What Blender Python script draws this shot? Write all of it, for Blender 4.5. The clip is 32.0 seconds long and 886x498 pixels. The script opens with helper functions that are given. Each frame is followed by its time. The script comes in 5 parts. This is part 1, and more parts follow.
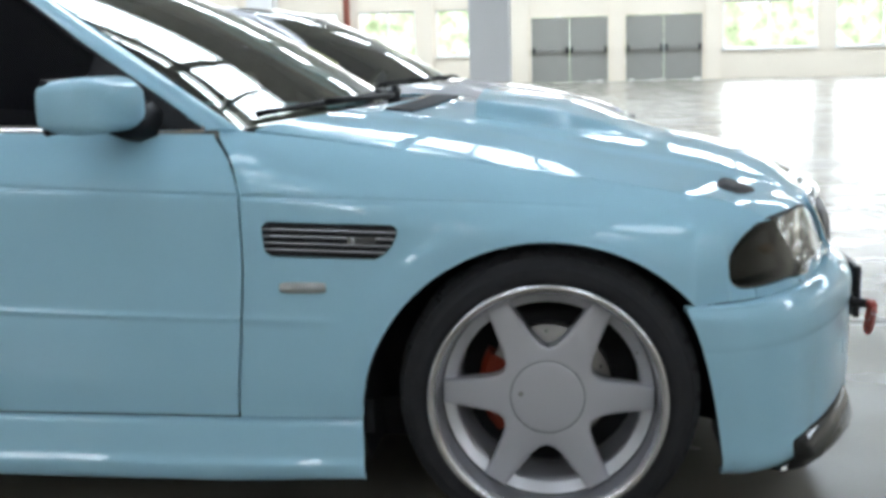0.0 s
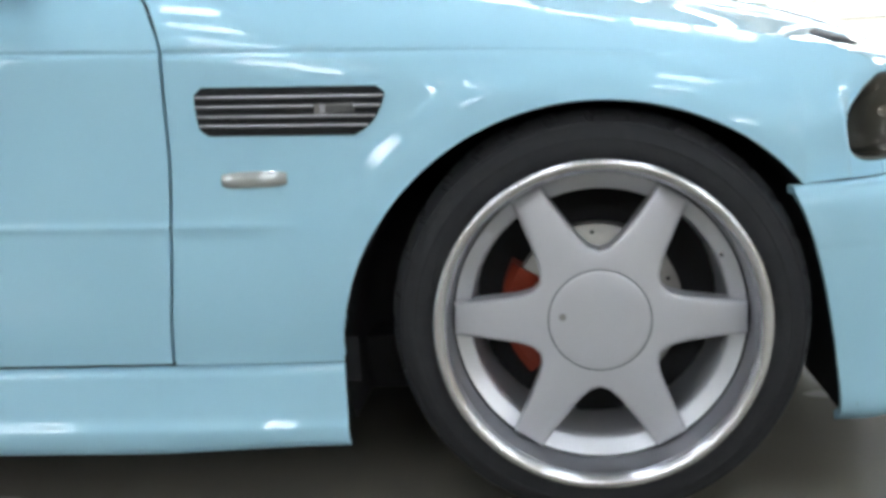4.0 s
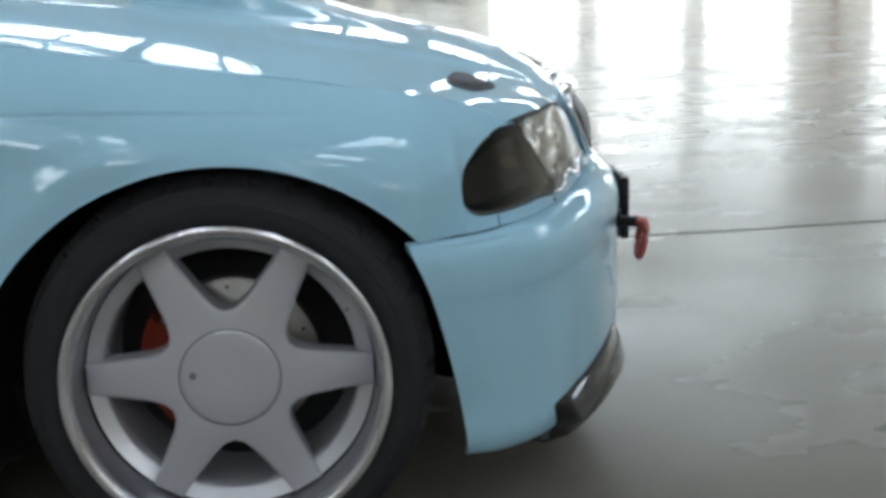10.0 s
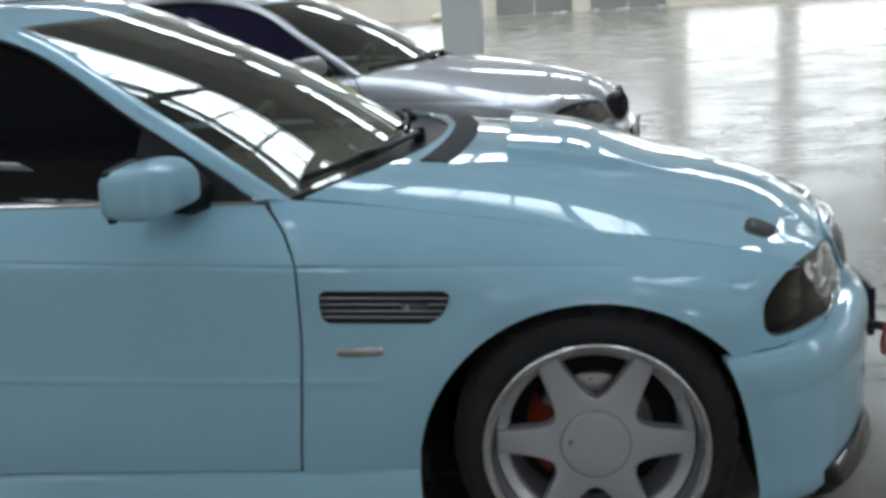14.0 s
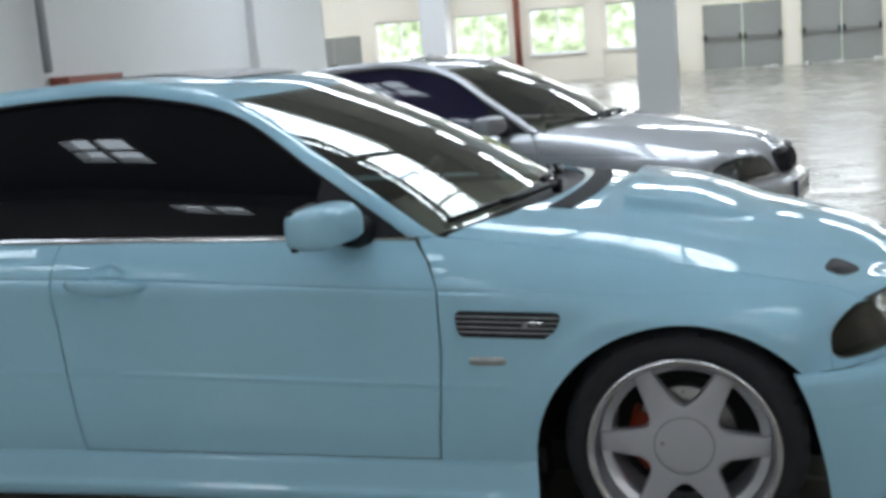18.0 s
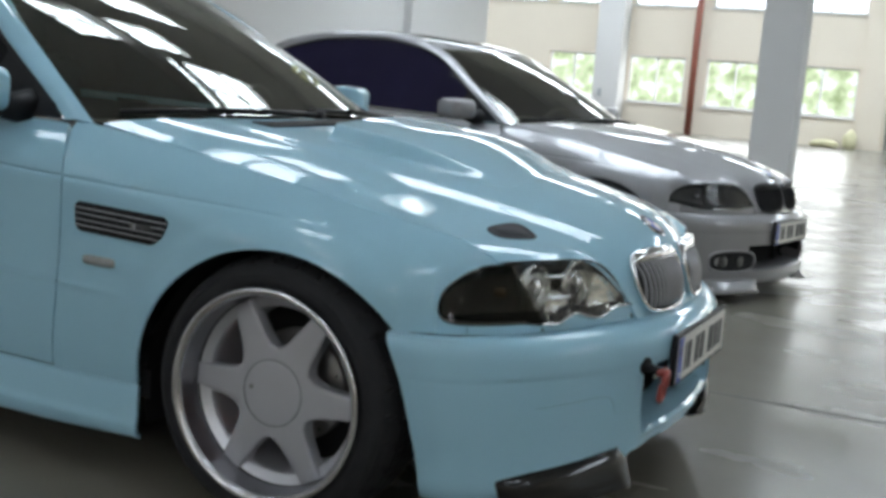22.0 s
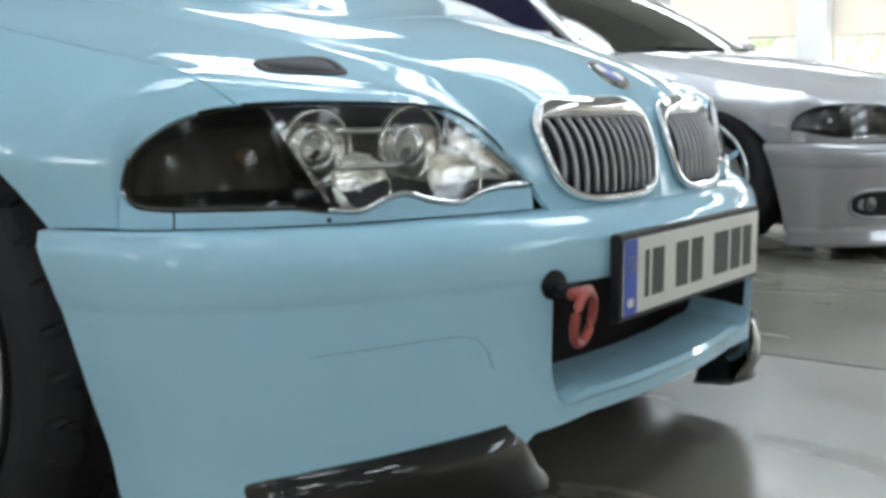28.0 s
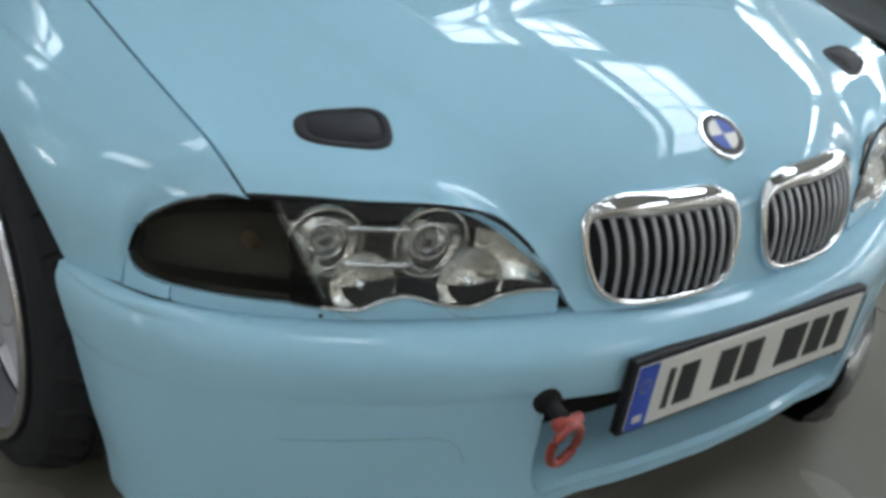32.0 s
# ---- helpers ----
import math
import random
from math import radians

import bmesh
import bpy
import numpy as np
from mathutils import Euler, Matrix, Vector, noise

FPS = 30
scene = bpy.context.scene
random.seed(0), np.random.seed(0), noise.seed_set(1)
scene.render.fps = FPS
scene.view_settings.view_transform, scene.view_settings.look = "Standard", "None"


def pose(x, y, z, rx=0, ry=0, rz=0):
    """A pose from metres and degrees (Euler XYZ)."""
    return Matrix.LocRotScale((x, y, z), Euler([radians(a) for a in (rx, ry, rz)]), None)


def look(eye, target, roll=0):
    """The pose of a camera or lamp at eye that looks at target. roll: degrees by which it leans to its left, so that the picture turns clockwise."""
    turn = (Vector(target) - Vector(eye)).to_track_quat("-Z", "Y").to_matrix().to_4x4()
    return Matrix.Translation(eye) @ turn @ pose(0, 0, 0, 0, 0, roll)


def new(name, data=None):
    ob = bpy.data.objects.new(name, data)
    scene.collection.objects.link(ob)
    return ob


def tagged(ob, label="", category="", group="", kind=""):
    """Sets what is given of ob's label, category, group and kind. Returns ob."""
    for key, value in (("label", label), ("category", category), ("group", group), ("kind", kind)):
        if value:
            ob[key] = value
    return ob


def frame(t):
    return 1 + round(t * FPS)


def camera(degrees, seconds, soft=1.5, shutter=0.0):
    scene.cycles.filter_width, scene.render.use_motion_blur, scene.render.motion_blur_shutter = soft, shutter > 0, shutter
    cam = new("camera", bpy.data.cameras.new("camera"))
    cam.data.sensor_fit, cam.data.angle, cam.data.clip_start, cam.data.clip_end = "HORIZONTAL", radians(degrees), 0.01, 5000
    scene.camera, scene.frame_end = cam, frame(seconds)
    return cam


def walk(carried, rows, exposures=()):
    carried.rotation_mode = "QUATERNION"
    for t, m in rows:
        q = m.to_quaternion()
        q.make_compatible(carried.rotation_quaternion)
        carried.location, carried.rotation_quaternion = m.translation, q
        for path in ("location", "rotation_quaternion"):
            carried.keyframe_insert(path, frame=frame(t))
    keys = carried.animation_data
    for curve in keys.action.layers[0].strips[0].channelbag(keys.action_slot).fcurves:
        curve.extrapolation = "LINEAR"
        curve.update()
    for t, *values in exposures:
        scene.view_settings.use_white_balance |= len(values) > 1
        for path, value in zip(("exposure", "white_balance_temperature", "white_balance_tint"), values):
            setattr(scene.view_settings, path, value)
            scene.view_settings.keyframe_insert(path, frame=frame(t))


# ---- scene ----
cam = camera(42.1, 32.0, soft=3.8)
PATH = [
    (0, (0.075, -3.176, 1.013), (-0.167, -1.219, 0.679), -1.6),
    (0.5, (0.099, -3.08, 0.932), (-0.16, -1.126, 0.595), -1.4),
    (1, (0.088, -2.987, 0.857), (-0.115, -1.021, 0.551), -2.0),
    (1.5, (0.028, -2.915, 0.802), (-0.161, -0.941, 0.538), -2.9),
    (2, (0.014, -2.844, 0.777), (-0.188, -0.874, 0.498), -2.6),
    (2.5, (-0.029, -2.781, 0.763), (-0.221, -0.822, 0.411), -2.8),
    (3, (-0.015, -2.708, 0.748), (-0.25, -0.75, 0.415), -2.9),
    (3.5, (-0.06, -2.63, 0.735), (-0.253, -0.669, 0.396), -3.0),
    (5.5, (-0.064, -2.443, 0.716), (-0.275, -0.488, 0.348), -3.9),
    (6, (-0.026, -2.439, 0.717), (-0.229, -0.48, 0.37), -3.7),
    (6.5, (0.046, -2.436, 0.727), (-0.126, -0.472, 0.393), -3.3),
    (7, (0.086, -2.433, 0.759), (0.004, -0.465, 0.418), -2.6),
    (7.5, (0.134, -2.424, 0.768), (0.106, -0.453, 0.43), -1.9),
    (8, (0.129, -2.43, 0.785), (0.208, -0.462, 0.434), -1.4),
    (8.5, (0.189, -2.414, 0.792), (0.289, -0.442, 0.474), -2.0),
    (9, (0.192, -2.441, 0.814), (0.279, -0.475, 0.458), -2.3),
    (9.5, (0.214, -2.493, 0.877), (0.31, -0.537, 0.471), -2.4),
    (10, (0.22, -2.552, 0.906), (0.349, -0.616, 0.424), -2.6),
    (10.5, (0.197, -2.6, 0.968), (0.275, -0.668, 0.456), -3.0),
    (11, (0.161, -2.658, 1.012), (0.224, -0.716, 0.538), -3.7),
    (11.5, (0.203, -2.741, 1.103), (0.138, -0.802, 0.617), -5.1),
    (12, (0.125, -2.805, 1.166), (0.06, -0.859, 0.708), -4.3),
    (12.5, (0.106, -2.88, 1.206), (-0.012, -0.933, 0.765), -4.3),
    (13, (0.05, -2.976, 1.23), (-0.136, -1.033, 0.794), -4.2),
    (13.5, (-0.023, -3.1, 1.28), (-0.216, -1.165, 0.811), -4.0),
    (15.5, (-0.138, -3.661, 1.352), (-0.309, -1.702, 0.983), -2.2),
    (16, (-0.064, -3.733, 1.343), (-0.295, -1.779, 0.99), -3.0),
    (16.5, (0.048, -3.767, 1.363), (-0.307, -1.829, 1.018), -2.4),
    (17, (0.131, -3.813, 1.363), (-0.261, -1.879, 1.038), -2.5),
    (17.5, (0.158, -3.812, 1.343), (-0.29, -1.894, 0.994), -3.0),
    (18, (0.222, -3.762, 1.366), (-0.32, -1.868, 1.025), -4.7),
    (18.5, (0.347, -3.675, 1.349), (-0.381, -1.836, 1.049), -3.7),
    (19, (0.564, -3.675, 1.383), (-0.365, -1.928, 1.088), -2.9),
    (19.5, (0.696, -3.641, 1.36), (-0.133, -1.841, 1.086), -2.5),
    (20, (0.839, -3.466, 1.335), (0.03, -1.664, 1.017), -2.8),
    (20.5, (1.011, -3.358, 1.326), (0.184, -1.569, 0.988), -2.1),
    (21, (1.214, -3.279, 1.274), (0.345, -1.512, 0.928), 2.6),
    (21.5, (1.329, -3.212, 1.187), (0.469, -1.438, 0.845), 3.3),
    (22, (1.377, -3.015, 1.03), (0.546, -1.218, 0.745), 4.5),
    (22.5, (1.393, -2.809, 0.891), (0.634, -0.967, 0.712), 5.9),
    (23, (1.398, -2.687, 0.75), (0.535, -0.887, 0.618), 3.2),
    (23.5, (1.438, -2.569, 0.671), (0.497, -0.809, 0.55), 0.7),
    (24, (1.46, -2.406, 0.676), (0.422, -0.709, 0.471), 0.9),
    (24.5, (1.447, -2.18, 0.691), (0.271, -0.577, 0.472), 2.2),
    (25, (1.44, -1.968, 0.709), (0.138, -0.471, 0.463), 4.5),
    (25.5, (1.503, -1.848, 0.687), (0.142, -0.414, 0.386), 3.0),
    (26, (1.555, -1.677, 0.651), (0.183, -0.251, 0.364), 2.8),
    (26.5, (1.575, -1.619, 0.638), (0.306, -0.096, 0.371), 1.2),
    (28.5, (1.453, -1.79, 0.708), (0.333, -0.158, 0.42), 1.1),
    (29, (1.39, -1.823, 0.861), (0.351, -0.153, 0.494), 3.9),
    (29.5, (1.34, -1.855, 0.964), (0.404, -0.164, 0.45), 2.7),
    (30, (1.333, -1.815, 1.051), (0.336, -0.186, 0.459), 2.1),
    (30.5, (1.391, -1.724, 1.113), (0.259, -0.219, 0.44), 2.3),
    (31, (1.481, -1.608, 1.185), (0.234, -0.245, 0.418), 5.4),
    (31.5, (1.538, -1.514, 1.252), (0.255, -0.237, 0.4), 8.7),
    (32, (1.572, -1.365, 1.309), (0.247, -0.208, 0.358), 10.0),
]
EXPOSURE = [(0, 0.32, 6140, 10), (1, 0.44, 6140, 10), (2, 0.62, 6140, 10), (3, 0.94, 6210, 10), (5.5, 1.17, 6190, 10), (7, 1.08, 6140, 10), (8, 0.65, 6140, 10), (9, 0.19, 6140, 10), (11, 0.19, 6140, 10), (13, -0.23, 6140, 10), (16, -0.28, 6140, 10), (18, -0.04, 6140, 10), (20, -0.09, 6220, 10), (21, -0.19, 6180, 10), (22, -0.16, 6280, 10), (23, -0.31, 6240, 10), (24, 0.2, 6290, 10), (25, 0.46, 6340, 10), (26, 0.63, 6340, 10), (27.5, 0.52, 6340, 10), (29, 0.36, 6280, 10), (30, 0.22, 6200, 10), (31, 0.23, 6280, 10), (32, 0.2, 6340, 10)]
walk(cam, [(t, look(eye, target, roll)) for t, eye, target, roll in PATH], EXPOSURE)

scene.world = bpy.data.worlds.new("world")
scene.world.use_nodes = True
_n = scene.world.node_tree.nodes
_sky = _n.new("ShaderNodeTexSky")
_sky.sky_type, _sky.sun_disc = "NISHITA", False
_sky.sun_elevation, _sky.sun_rotation = radians(50), radians(200)
scene.world.node_tree.links.new(_sky.outputs[0], _n["Background"].inputs[0])
_n["Background"].inputs[1].default_value = 0.12


def area_lamp(name, at, aim, sx, sy, watts, color=(1, 1, 1)):
    d = bpy.data.lights.new(name, "AREA")
    d.shape, d.size, d.size_y, d.energy, d.color = "RECTANGLE", sx, sy, watts, color
    ob = new(name, d)
    ob.matrix_world = look(at, aim)
    return ob


# ---- materials ----
def mat(name, base, rough=0.5, metal=0.0, coat=0.0, spec=0.5, vary=0.08, scale=6.0, bump=0.0, bump_scale=60.0, trans=0.0, ior=1.5, rough_vary=0.0, random=0.0):
    m = bpy.data.materials.new(name)
    m.use_nodes = True
    nt = m.node_tree
    b = nt.nodes["Principled BSDF"]
    b.inputs["Roughness"].default_value, b.inputs["Metallic"].default_value = rough, metal
    b.inputs["Coat Weight"].default_value, b.inputs["Coat Roughness"].default_value = coat, 0.02
    b.inputs["Specular IOR Level"].default_value, b.inputs["IOR"].default_value = spec, ior
    b.inputs["Transmission Weight"].default_value = trans
    tc = nt.nodes.new("ShaderNodeTexCoord")
    no = nt.nodes.new("ShaderNodeTexNoise")
    no.inputs["Scale"].default_value, no.inputs["Detail"].default_value = scale, 8.0
    nt.links.new(tc.outputs["Object"], no.inputs["Vector"])
    ramp = nt.nodes.new("ShaderNodeMix")
    ramp.data_type = "RGBA"
    ramp.inputs[6].default_value = (*[c * (1 - vary) for c in base], 1)
    ramp.inputs[7].default_value = (*[min(1, c * (1 + vary)) for c in base], 1)
    nt.links.new(no.outputs["Fac"], ramp.inputs[0])
    col = ramp.outputs[2]
    if random:
        oi, hs = nt.nodes.new("ShaderNodeObjectInfo"), nt.nodes.new("ShaderNodeHueSaturation")
        mr = nt.nodes.new("ShaderNodeMapRange")
        mr.inputs[3].default_value, mr.inputs[4].default_value = 1 - random, 1 + random
        nt.links.new(oi.outputs["Random"], mr.inputs[0])
        nt.links.new(mr.outputs[0], hs.inputs["Value"])
        nt.links.new(col, hs.inputs["Color"])
        col = hs.outputs[0]
    nt.links.new(col, b.inputs["Base Color"])
    if rough_vary:
        mr = nt.nodes.new("ShaderNodeMapRange")
        mr.inputs[3].default_value, mr.inputs[4].default_value = max(0, rough - rough_vary), rough + rough_vary
        nt.links.new(no.outputs["Fac"], mr.inputs[0])
        nt.links.new(mr.outputs[0], b.inputs["Roughness"])
    if bump:
        n2, bp = nt.nodes.new("ShaderNodeTexNoise"), nt.nodes.new("ShaderNodeBump")
        n2.inputs["Scale"].default_value = bump_scale
        bp.inputs["Strength"].default_value, bp.inputs["Distance"].default_value = bump, 0.01
        nt.links.new(tc.outputs["Object"], n2.inputs["Vector"])
        nt.links.new(n2.outputs["Fac"], bp.inputs["Height"])
        nt.links.new(bp.outputs[0], b.inputs["Normal"])
    return m


def glow(name, color, strength):
    m = bpy.data.materials.new(name)
    m.use_nodes = True
    nt = m.node_tree
    nt.nodes.remove(nt.nodes["Principled BSDF"])
    e = nt.nodes.new("ShaderNodeEmission")
    e.inputs[0].default_value, e.inputs[1].default_value = (*color, 1), strength
    nt.links.new(e.outputs[0], nt.nodes["Material Output"].inputs[0])
    return m


BLUE = mat("pale_blue_paint", (0.376, 0.620, 0.752), 0.55, coat=1.0, spec=0.04, vary=0.02, scale=3)
BLUE.node_tree.nodes["Principled BSDF"].inputs["Coat IOR"].default_value = 1.41
SILVER = mat("silver_metallic_paint", (0.315, 0.312, 0.325), 0.42, metal=0.45, coat=1.0, vary=0.03, scale=3)
RUBBER = mat("tyre_rubber", (0.025, 0.025, 0.027), 0.75, spec=0.2, vary=0.25, scale=30, bump=0.15, bump_scale=250)
BLACK = mat("black_plastic", (0.010, 0.010, 0.012), 0.5, spec=0.3, vary=0.2, scale=20, bump=0.1, bump_scale=300)
# For black parts, and for sheets whose colour stands in for deep shade
DARK = mat("black_parts_and_shade", (0.004, 0.004, 0.005), 0.8, vary=0.3, scale=12)
ALLOY = mat("painted_alloy", (0.49, 0.49, 0.52), 0.36, metal=0.3, coat=0.5, vary=0.04, scale=9)
POLISHED = mat("polished_rim", (0.68, 0.67, 0.69), 0.22, metal=1.0, vary=0.05, scale=14, rough_vary=0.06)
CHROME = mat("chrome", (0.82, 0.82, 0.83), 0.05, metal=1.0, vary=0.03, scale=20)
STEEL = mat("brake_disc_steel", (0.27, 0.26, 0.245), 0.42, metal=0.9, vary=0.15, scale=40)
ORANGE = mat("orange_caliper_paint", (0.24, 0.026, 0.006), 0.5, coat=0.2, vary=0.1, scale=20)
RED = mat("red_tow_hook", (0.38, 0.065, 0.05), 0.4, metal=0.3, coat=0.5, vary=0.1, scale=20)
TINT = mat("tinted_glass", (0.004, 0.004, 0.006), 0.02, spec=0.35, vary=0.1, scale=2)
GLASS = mat("windscreen_glass", (0.80, 0.82, 0.71), 0.0, trans=1.0, ior=1.62, vary=0.02, scale=2)
CLEAR = mat("lamp_glass", (0.95, 0.96, 0.97), 0.0, trans=1.0, ior=1.3, vary=0.01, scale=2)
SHADED = mat("tinted_lamp_glass", (0.40, 0.40, 0.41), 0.0, trans=1.0, ior=1.3, vary=0.02, scale=2)
SMOKE = mat("smoked_lamp_glass", (0.265, 0.262, 0.245), 0.0, trans=1.0, ior=1.27, vary=0.05, scale=9)
SMOKED_BOWL = mat("dull_lamp_bowl", (0.19, 0.183, 0.160), 0.42, metal=0.3, vary=0.35, scale=22)
AMBER = mat("coated_bulb_glass", (0.55, 0.40, 0.24), 0.1, metal=0.5, coat=0.5, vary=0.1, scale=30)
CARBON = mat("carbon_fibre", (0.009, 0.0085, 0.0085), 0.35, spec=0.1, coat=1.0, vary=0.25, scale=400)
WHITE = mat("plate_white", (0.75, 0.73, 0.68), 0.4, vary=0.03, scale=8)
PLATEBLUE = mat("plate_blue", (0.03, 0.08, 0.45), 0.4, vary=0.05, scale=8)
INK = mat("plate_black", (0.02, 0.02, 0.02), 0.5, vary=0.1, scale=8)
SEATS = mat("dark_cloth", (0.03, 0.03, 0.032), 0.85, vary=0.2, scale=40, bump=0.3, bump_scale=300)
BEIGE = mat("beige_trim", (0.25, 0.22, 0.15), 0.6, vary=0.1, scale=15)


# ---- mesh helpers ----
def mk(name, verts, faces, material, parent=None, label="", smooth=True):
    me = bpy.data.meshes.new(name)
    me.from_pydata([tuple(map(float, v)) for v in verts], [], faces)
    me.materials.append(material)
    if smooth:
        me.polygons.foreach_set("use_smooth", [True] * len(me.polygons))
    ob = new(name, me)
    if parent is not None:
        ob.parent = parent
    if label:
        ob["label"] = label
    return ob


def part(name, bm, material, parent, label="", smooth=False):
    bmesh.ops.recalc_face_normals(bm, faces=bm.faces)
    me = bpy.data.meshes.new(name)
    bm.to_mesh(me)
    bm.free()
    me.materials.append(material)
    if smooth:
        me.polygons.foreach_set("use_smooth", [True] * len(me.polygons))
    ob = new(name, me)
    ob.parent = parent
    if label:
        ob["label"] = label
    return ob


def box_bm(bm, lo, hi, bevel=0.0):
    lo, hi = Vector(lo), Vector(hi)
    r = bmesh.ops.create_cube(bm, size=1.0, matrix=Matrix.Translation((lo + hi) / 2) @ Matrix.Diagonal((*(hi - lo), 1)))
    if bevel:
        es = list({e for v in r["verts"] for e in v.link_edges})
        bmesh.ops.bevel(bm, geom=es, offset=bevel, segments=2, affect="EDGES", profile=0.6)
    return bm


def box(name, lo, hi, material, parent=None, bevel=0.0, label=""):
    return part(name, box_bm(bmesh.new(), lo, hi, bevel), material, parent, label)


def pc(xs, ys):
    """A smooth curve through points, with no overshoot."""
    xs, ys = np.array(xs, float), np.array(ys, float)
    h, d = np.diff(xs), np.diff(ys) / np.diff(xs)
    m = np.zeros_like(ys)
    m[0], m[-1] = d[0], d[-1]
    for i in range(1, len(xs) - 1):
        if d[i - 1] * d[i] > 0:
            w1, w2 = 2 * h[i] + h[i - 1], h[i] + 2 * h[i - 1]
            m[i] = (w1 + w2) / (w1 / d[i - 1] + w2 / d[i])

    def at(x):
        x = np.clip(np.asarray(x, float), xs[0], xs[-1])
        i = np.clip(np.searchsorted(xs, x) - 1, 0, len(h) - 1)
        t = (x - xs[i]) / h[i]
        return (ys[i] * (1 + 2 * t) * (1 - t) ** 2 + m[i] * h[i] * t * (1 - t) ** 2 + ys[i + 1] * t * t * (3 - 2 * t) + m[i + 1] * h[i] * t * t * (t - 1))

    return at


def path3(points):
    """A smooth curve in space through points, by its share of length."""
    p = np.array(points, float)
    u = np.r_[0, np.cumsum(np.linalg.norm(np.diff(p, axis=0), axis=1))]
    u /= u[-1]
    c = [pc(u, p[:, k]) for k in range(3)]
    return lambda t: np.stack([f(t) for f in c], -1)


def normals(P):
    n = np.cross(np.gradient(P, axis=0), np.gradient(P, axis=1))
    return n / (np.linalg.norm(n, axis=-1, keepdims=True) + 1e-9)


def sheet(name, P, material, parent, thick=0.006, out=(0, -1, 0), skip=None, label="", lip=0.0015):
    """A panel with thickness from a grid of places. Its visible side faces out; its edges are turned in slightly."""
    P = np.array(P, float)
    n = normals(P)
    thick = np.broadcast_to(np.asarray(thick, float), P.shape[:2] + (1,)) if np.ndim(thick) else thick
    if (n * np.array(out)).sum(-1).mean() < 0:
        P, n = P[::-1], -n[::-1]
        thick = thick[::-1] if np.ndim(thick) else thick
        old = skip
        skip = (lambda i, j: old(len(P) - 2 - i, j)) if old else None
    a, b = P.shape[:2]
    idx = lambda i, j: i * b + j
    quads = [(idx(i, j), idx(i + 1, j), idx(i + 1, j + 1), idx(i, j + 1)) for i in range(a - 1) for j in range(b - 1) if not (skip and skip(i, j))]
    front, back = P.reshape(-1, 3), (P - n * thick).reshape(-1, 3)
    verts, faces = list(front), list(quads)
    edges = {}
    for q in quads:
        for k in range(4):
            edges[(q[k], q[(k + 1) % 4])] = True
    rim = [e for e in edges if (e[1], e[0]) not in edges]
    for p, q in rim:
        k = len(verts)
        verts += [front[p], front[q], back[q], back[p]]
        faces.append((k + 1, k, k + 3, k + 2))
    k = len(verts)
    verts += list(back)
    faces += [tuple(k + v for v in reversed(q)) for q in quads]
    # Drop loose verts
    used = sorted({v for q in faces for v in q})
    re = {v: i for i, v in enumerate(used)}
    return mk(name, [verts[v] for v in used], [tuple(re[v] for v in q) for q in faces], material, parent, label)


def both(name, P, material, parent, thick=0.006, out=(0, -1, 0), skip=None, label=""):
    a = sheet(name, P, material, parent, thick, out, skip, label)
    Q = np.array(P, float) * (1, -1, 1)
    b = sheet(name, Q, material, parent, thick, (out[0], -out[1], out[2]), skip, label)
    return a, b


def tube(name, points, r, material, parent=None, seg=8, closed=False, label=""):
    p = np.array(points, float)
    n = len(p)
    t = np.gradient(p, axis=0) if not closed else np.roll(p, -1, 0) - np.roll(p, 1, 0)
    t /= np.linalg.norm(t, axis=1, keepdims=True) + 1e-12
    up = np.array([0.13, 0.21, 0.97])
    s = np.cross(t, up)
    s /= np.linalg.norm(s, axis=1, keepdims=True) + 1e-12
    w = np.cross(s, t)
    rr = np.broadcast_to(np.array(r, float), (n,))
    verts = [p[i] + rr[i] * (math.cos(2 * math.pi * k / seg) * s[i] + math.sin(2 * math.pi * k / seg) * w[i]) for i in range(n) for k in range(seg)]
    faces = [(i * seg + k, i * seg + (k + 1) % seg, (i + 1) % n * seg + (k + 1) % seg, (i + 1) % n * seg + k) for i in range(n if closed else n - 1) for k in range(seg)]
    if not closed:
        faces += [tuple(reversed(range(seg))), tuple(range((n - 1) * seg, n * seg))]
    return mk(name, verts, faces, material, parent, label)


def revolve(name, profile, material, parent, m=Matrix.Identity(4), seg=72, label="", smooth=True):
    """A turned part: profile of (radius, depth), round the y axis."""
    verts, faces, k = [], [], len(profile)
    for i in range(seg):
        a = 2 * math.pi * i / seg
        verts += [m @ Vector((r * math.cos(a), d, r * math.sin(a))) for r, d in profile]
    for i in range(seg):
        for j in range(k - 1):
            faces.append((i * k + j, i * k + j + 1, (i + 1) % seg * k + j + 1, (i + 1) % seg * k + j))
    return mk(name, verts, faces, material, parent, label, smooth)


# ---- the shape of the car: x ahead from the front axle, y to its left, z up ----
ZH, ARCH_Z, ARCH_R, BASE = 0.312, 0.251, 0.388, -2.79
half_width = pc([-3.75, -3.6, -3.3, -2.725, -2.2, -1.78, -1.2, -0.65, -0.3, 0, 0.12, 0.20, 0.28, 0.345, 0.41, 0.471], [0.70, 0.77, 0.84, 0.89, 0.878, 0.872, 0.882, 0.898, 0.904, 0.907, 0.906, 0.903, 0.894, 0.868, 0.828, 0.788])
low_in = pc([0.08, 0.18, 0.259, 0.35, 0.452, 0.55, 1.0], [0.045, 0.03, 0.022, 0.008, 0.0025, 0.0005, 0.0])
shut_z = pc([-0.70, -0.648, -0.26, 0.0, 0.1, 0.22, 0.38, 0.471], [0.864, 0.860, 0.806, 0.762, 0.746, 0.727, 0.694, 0.653])
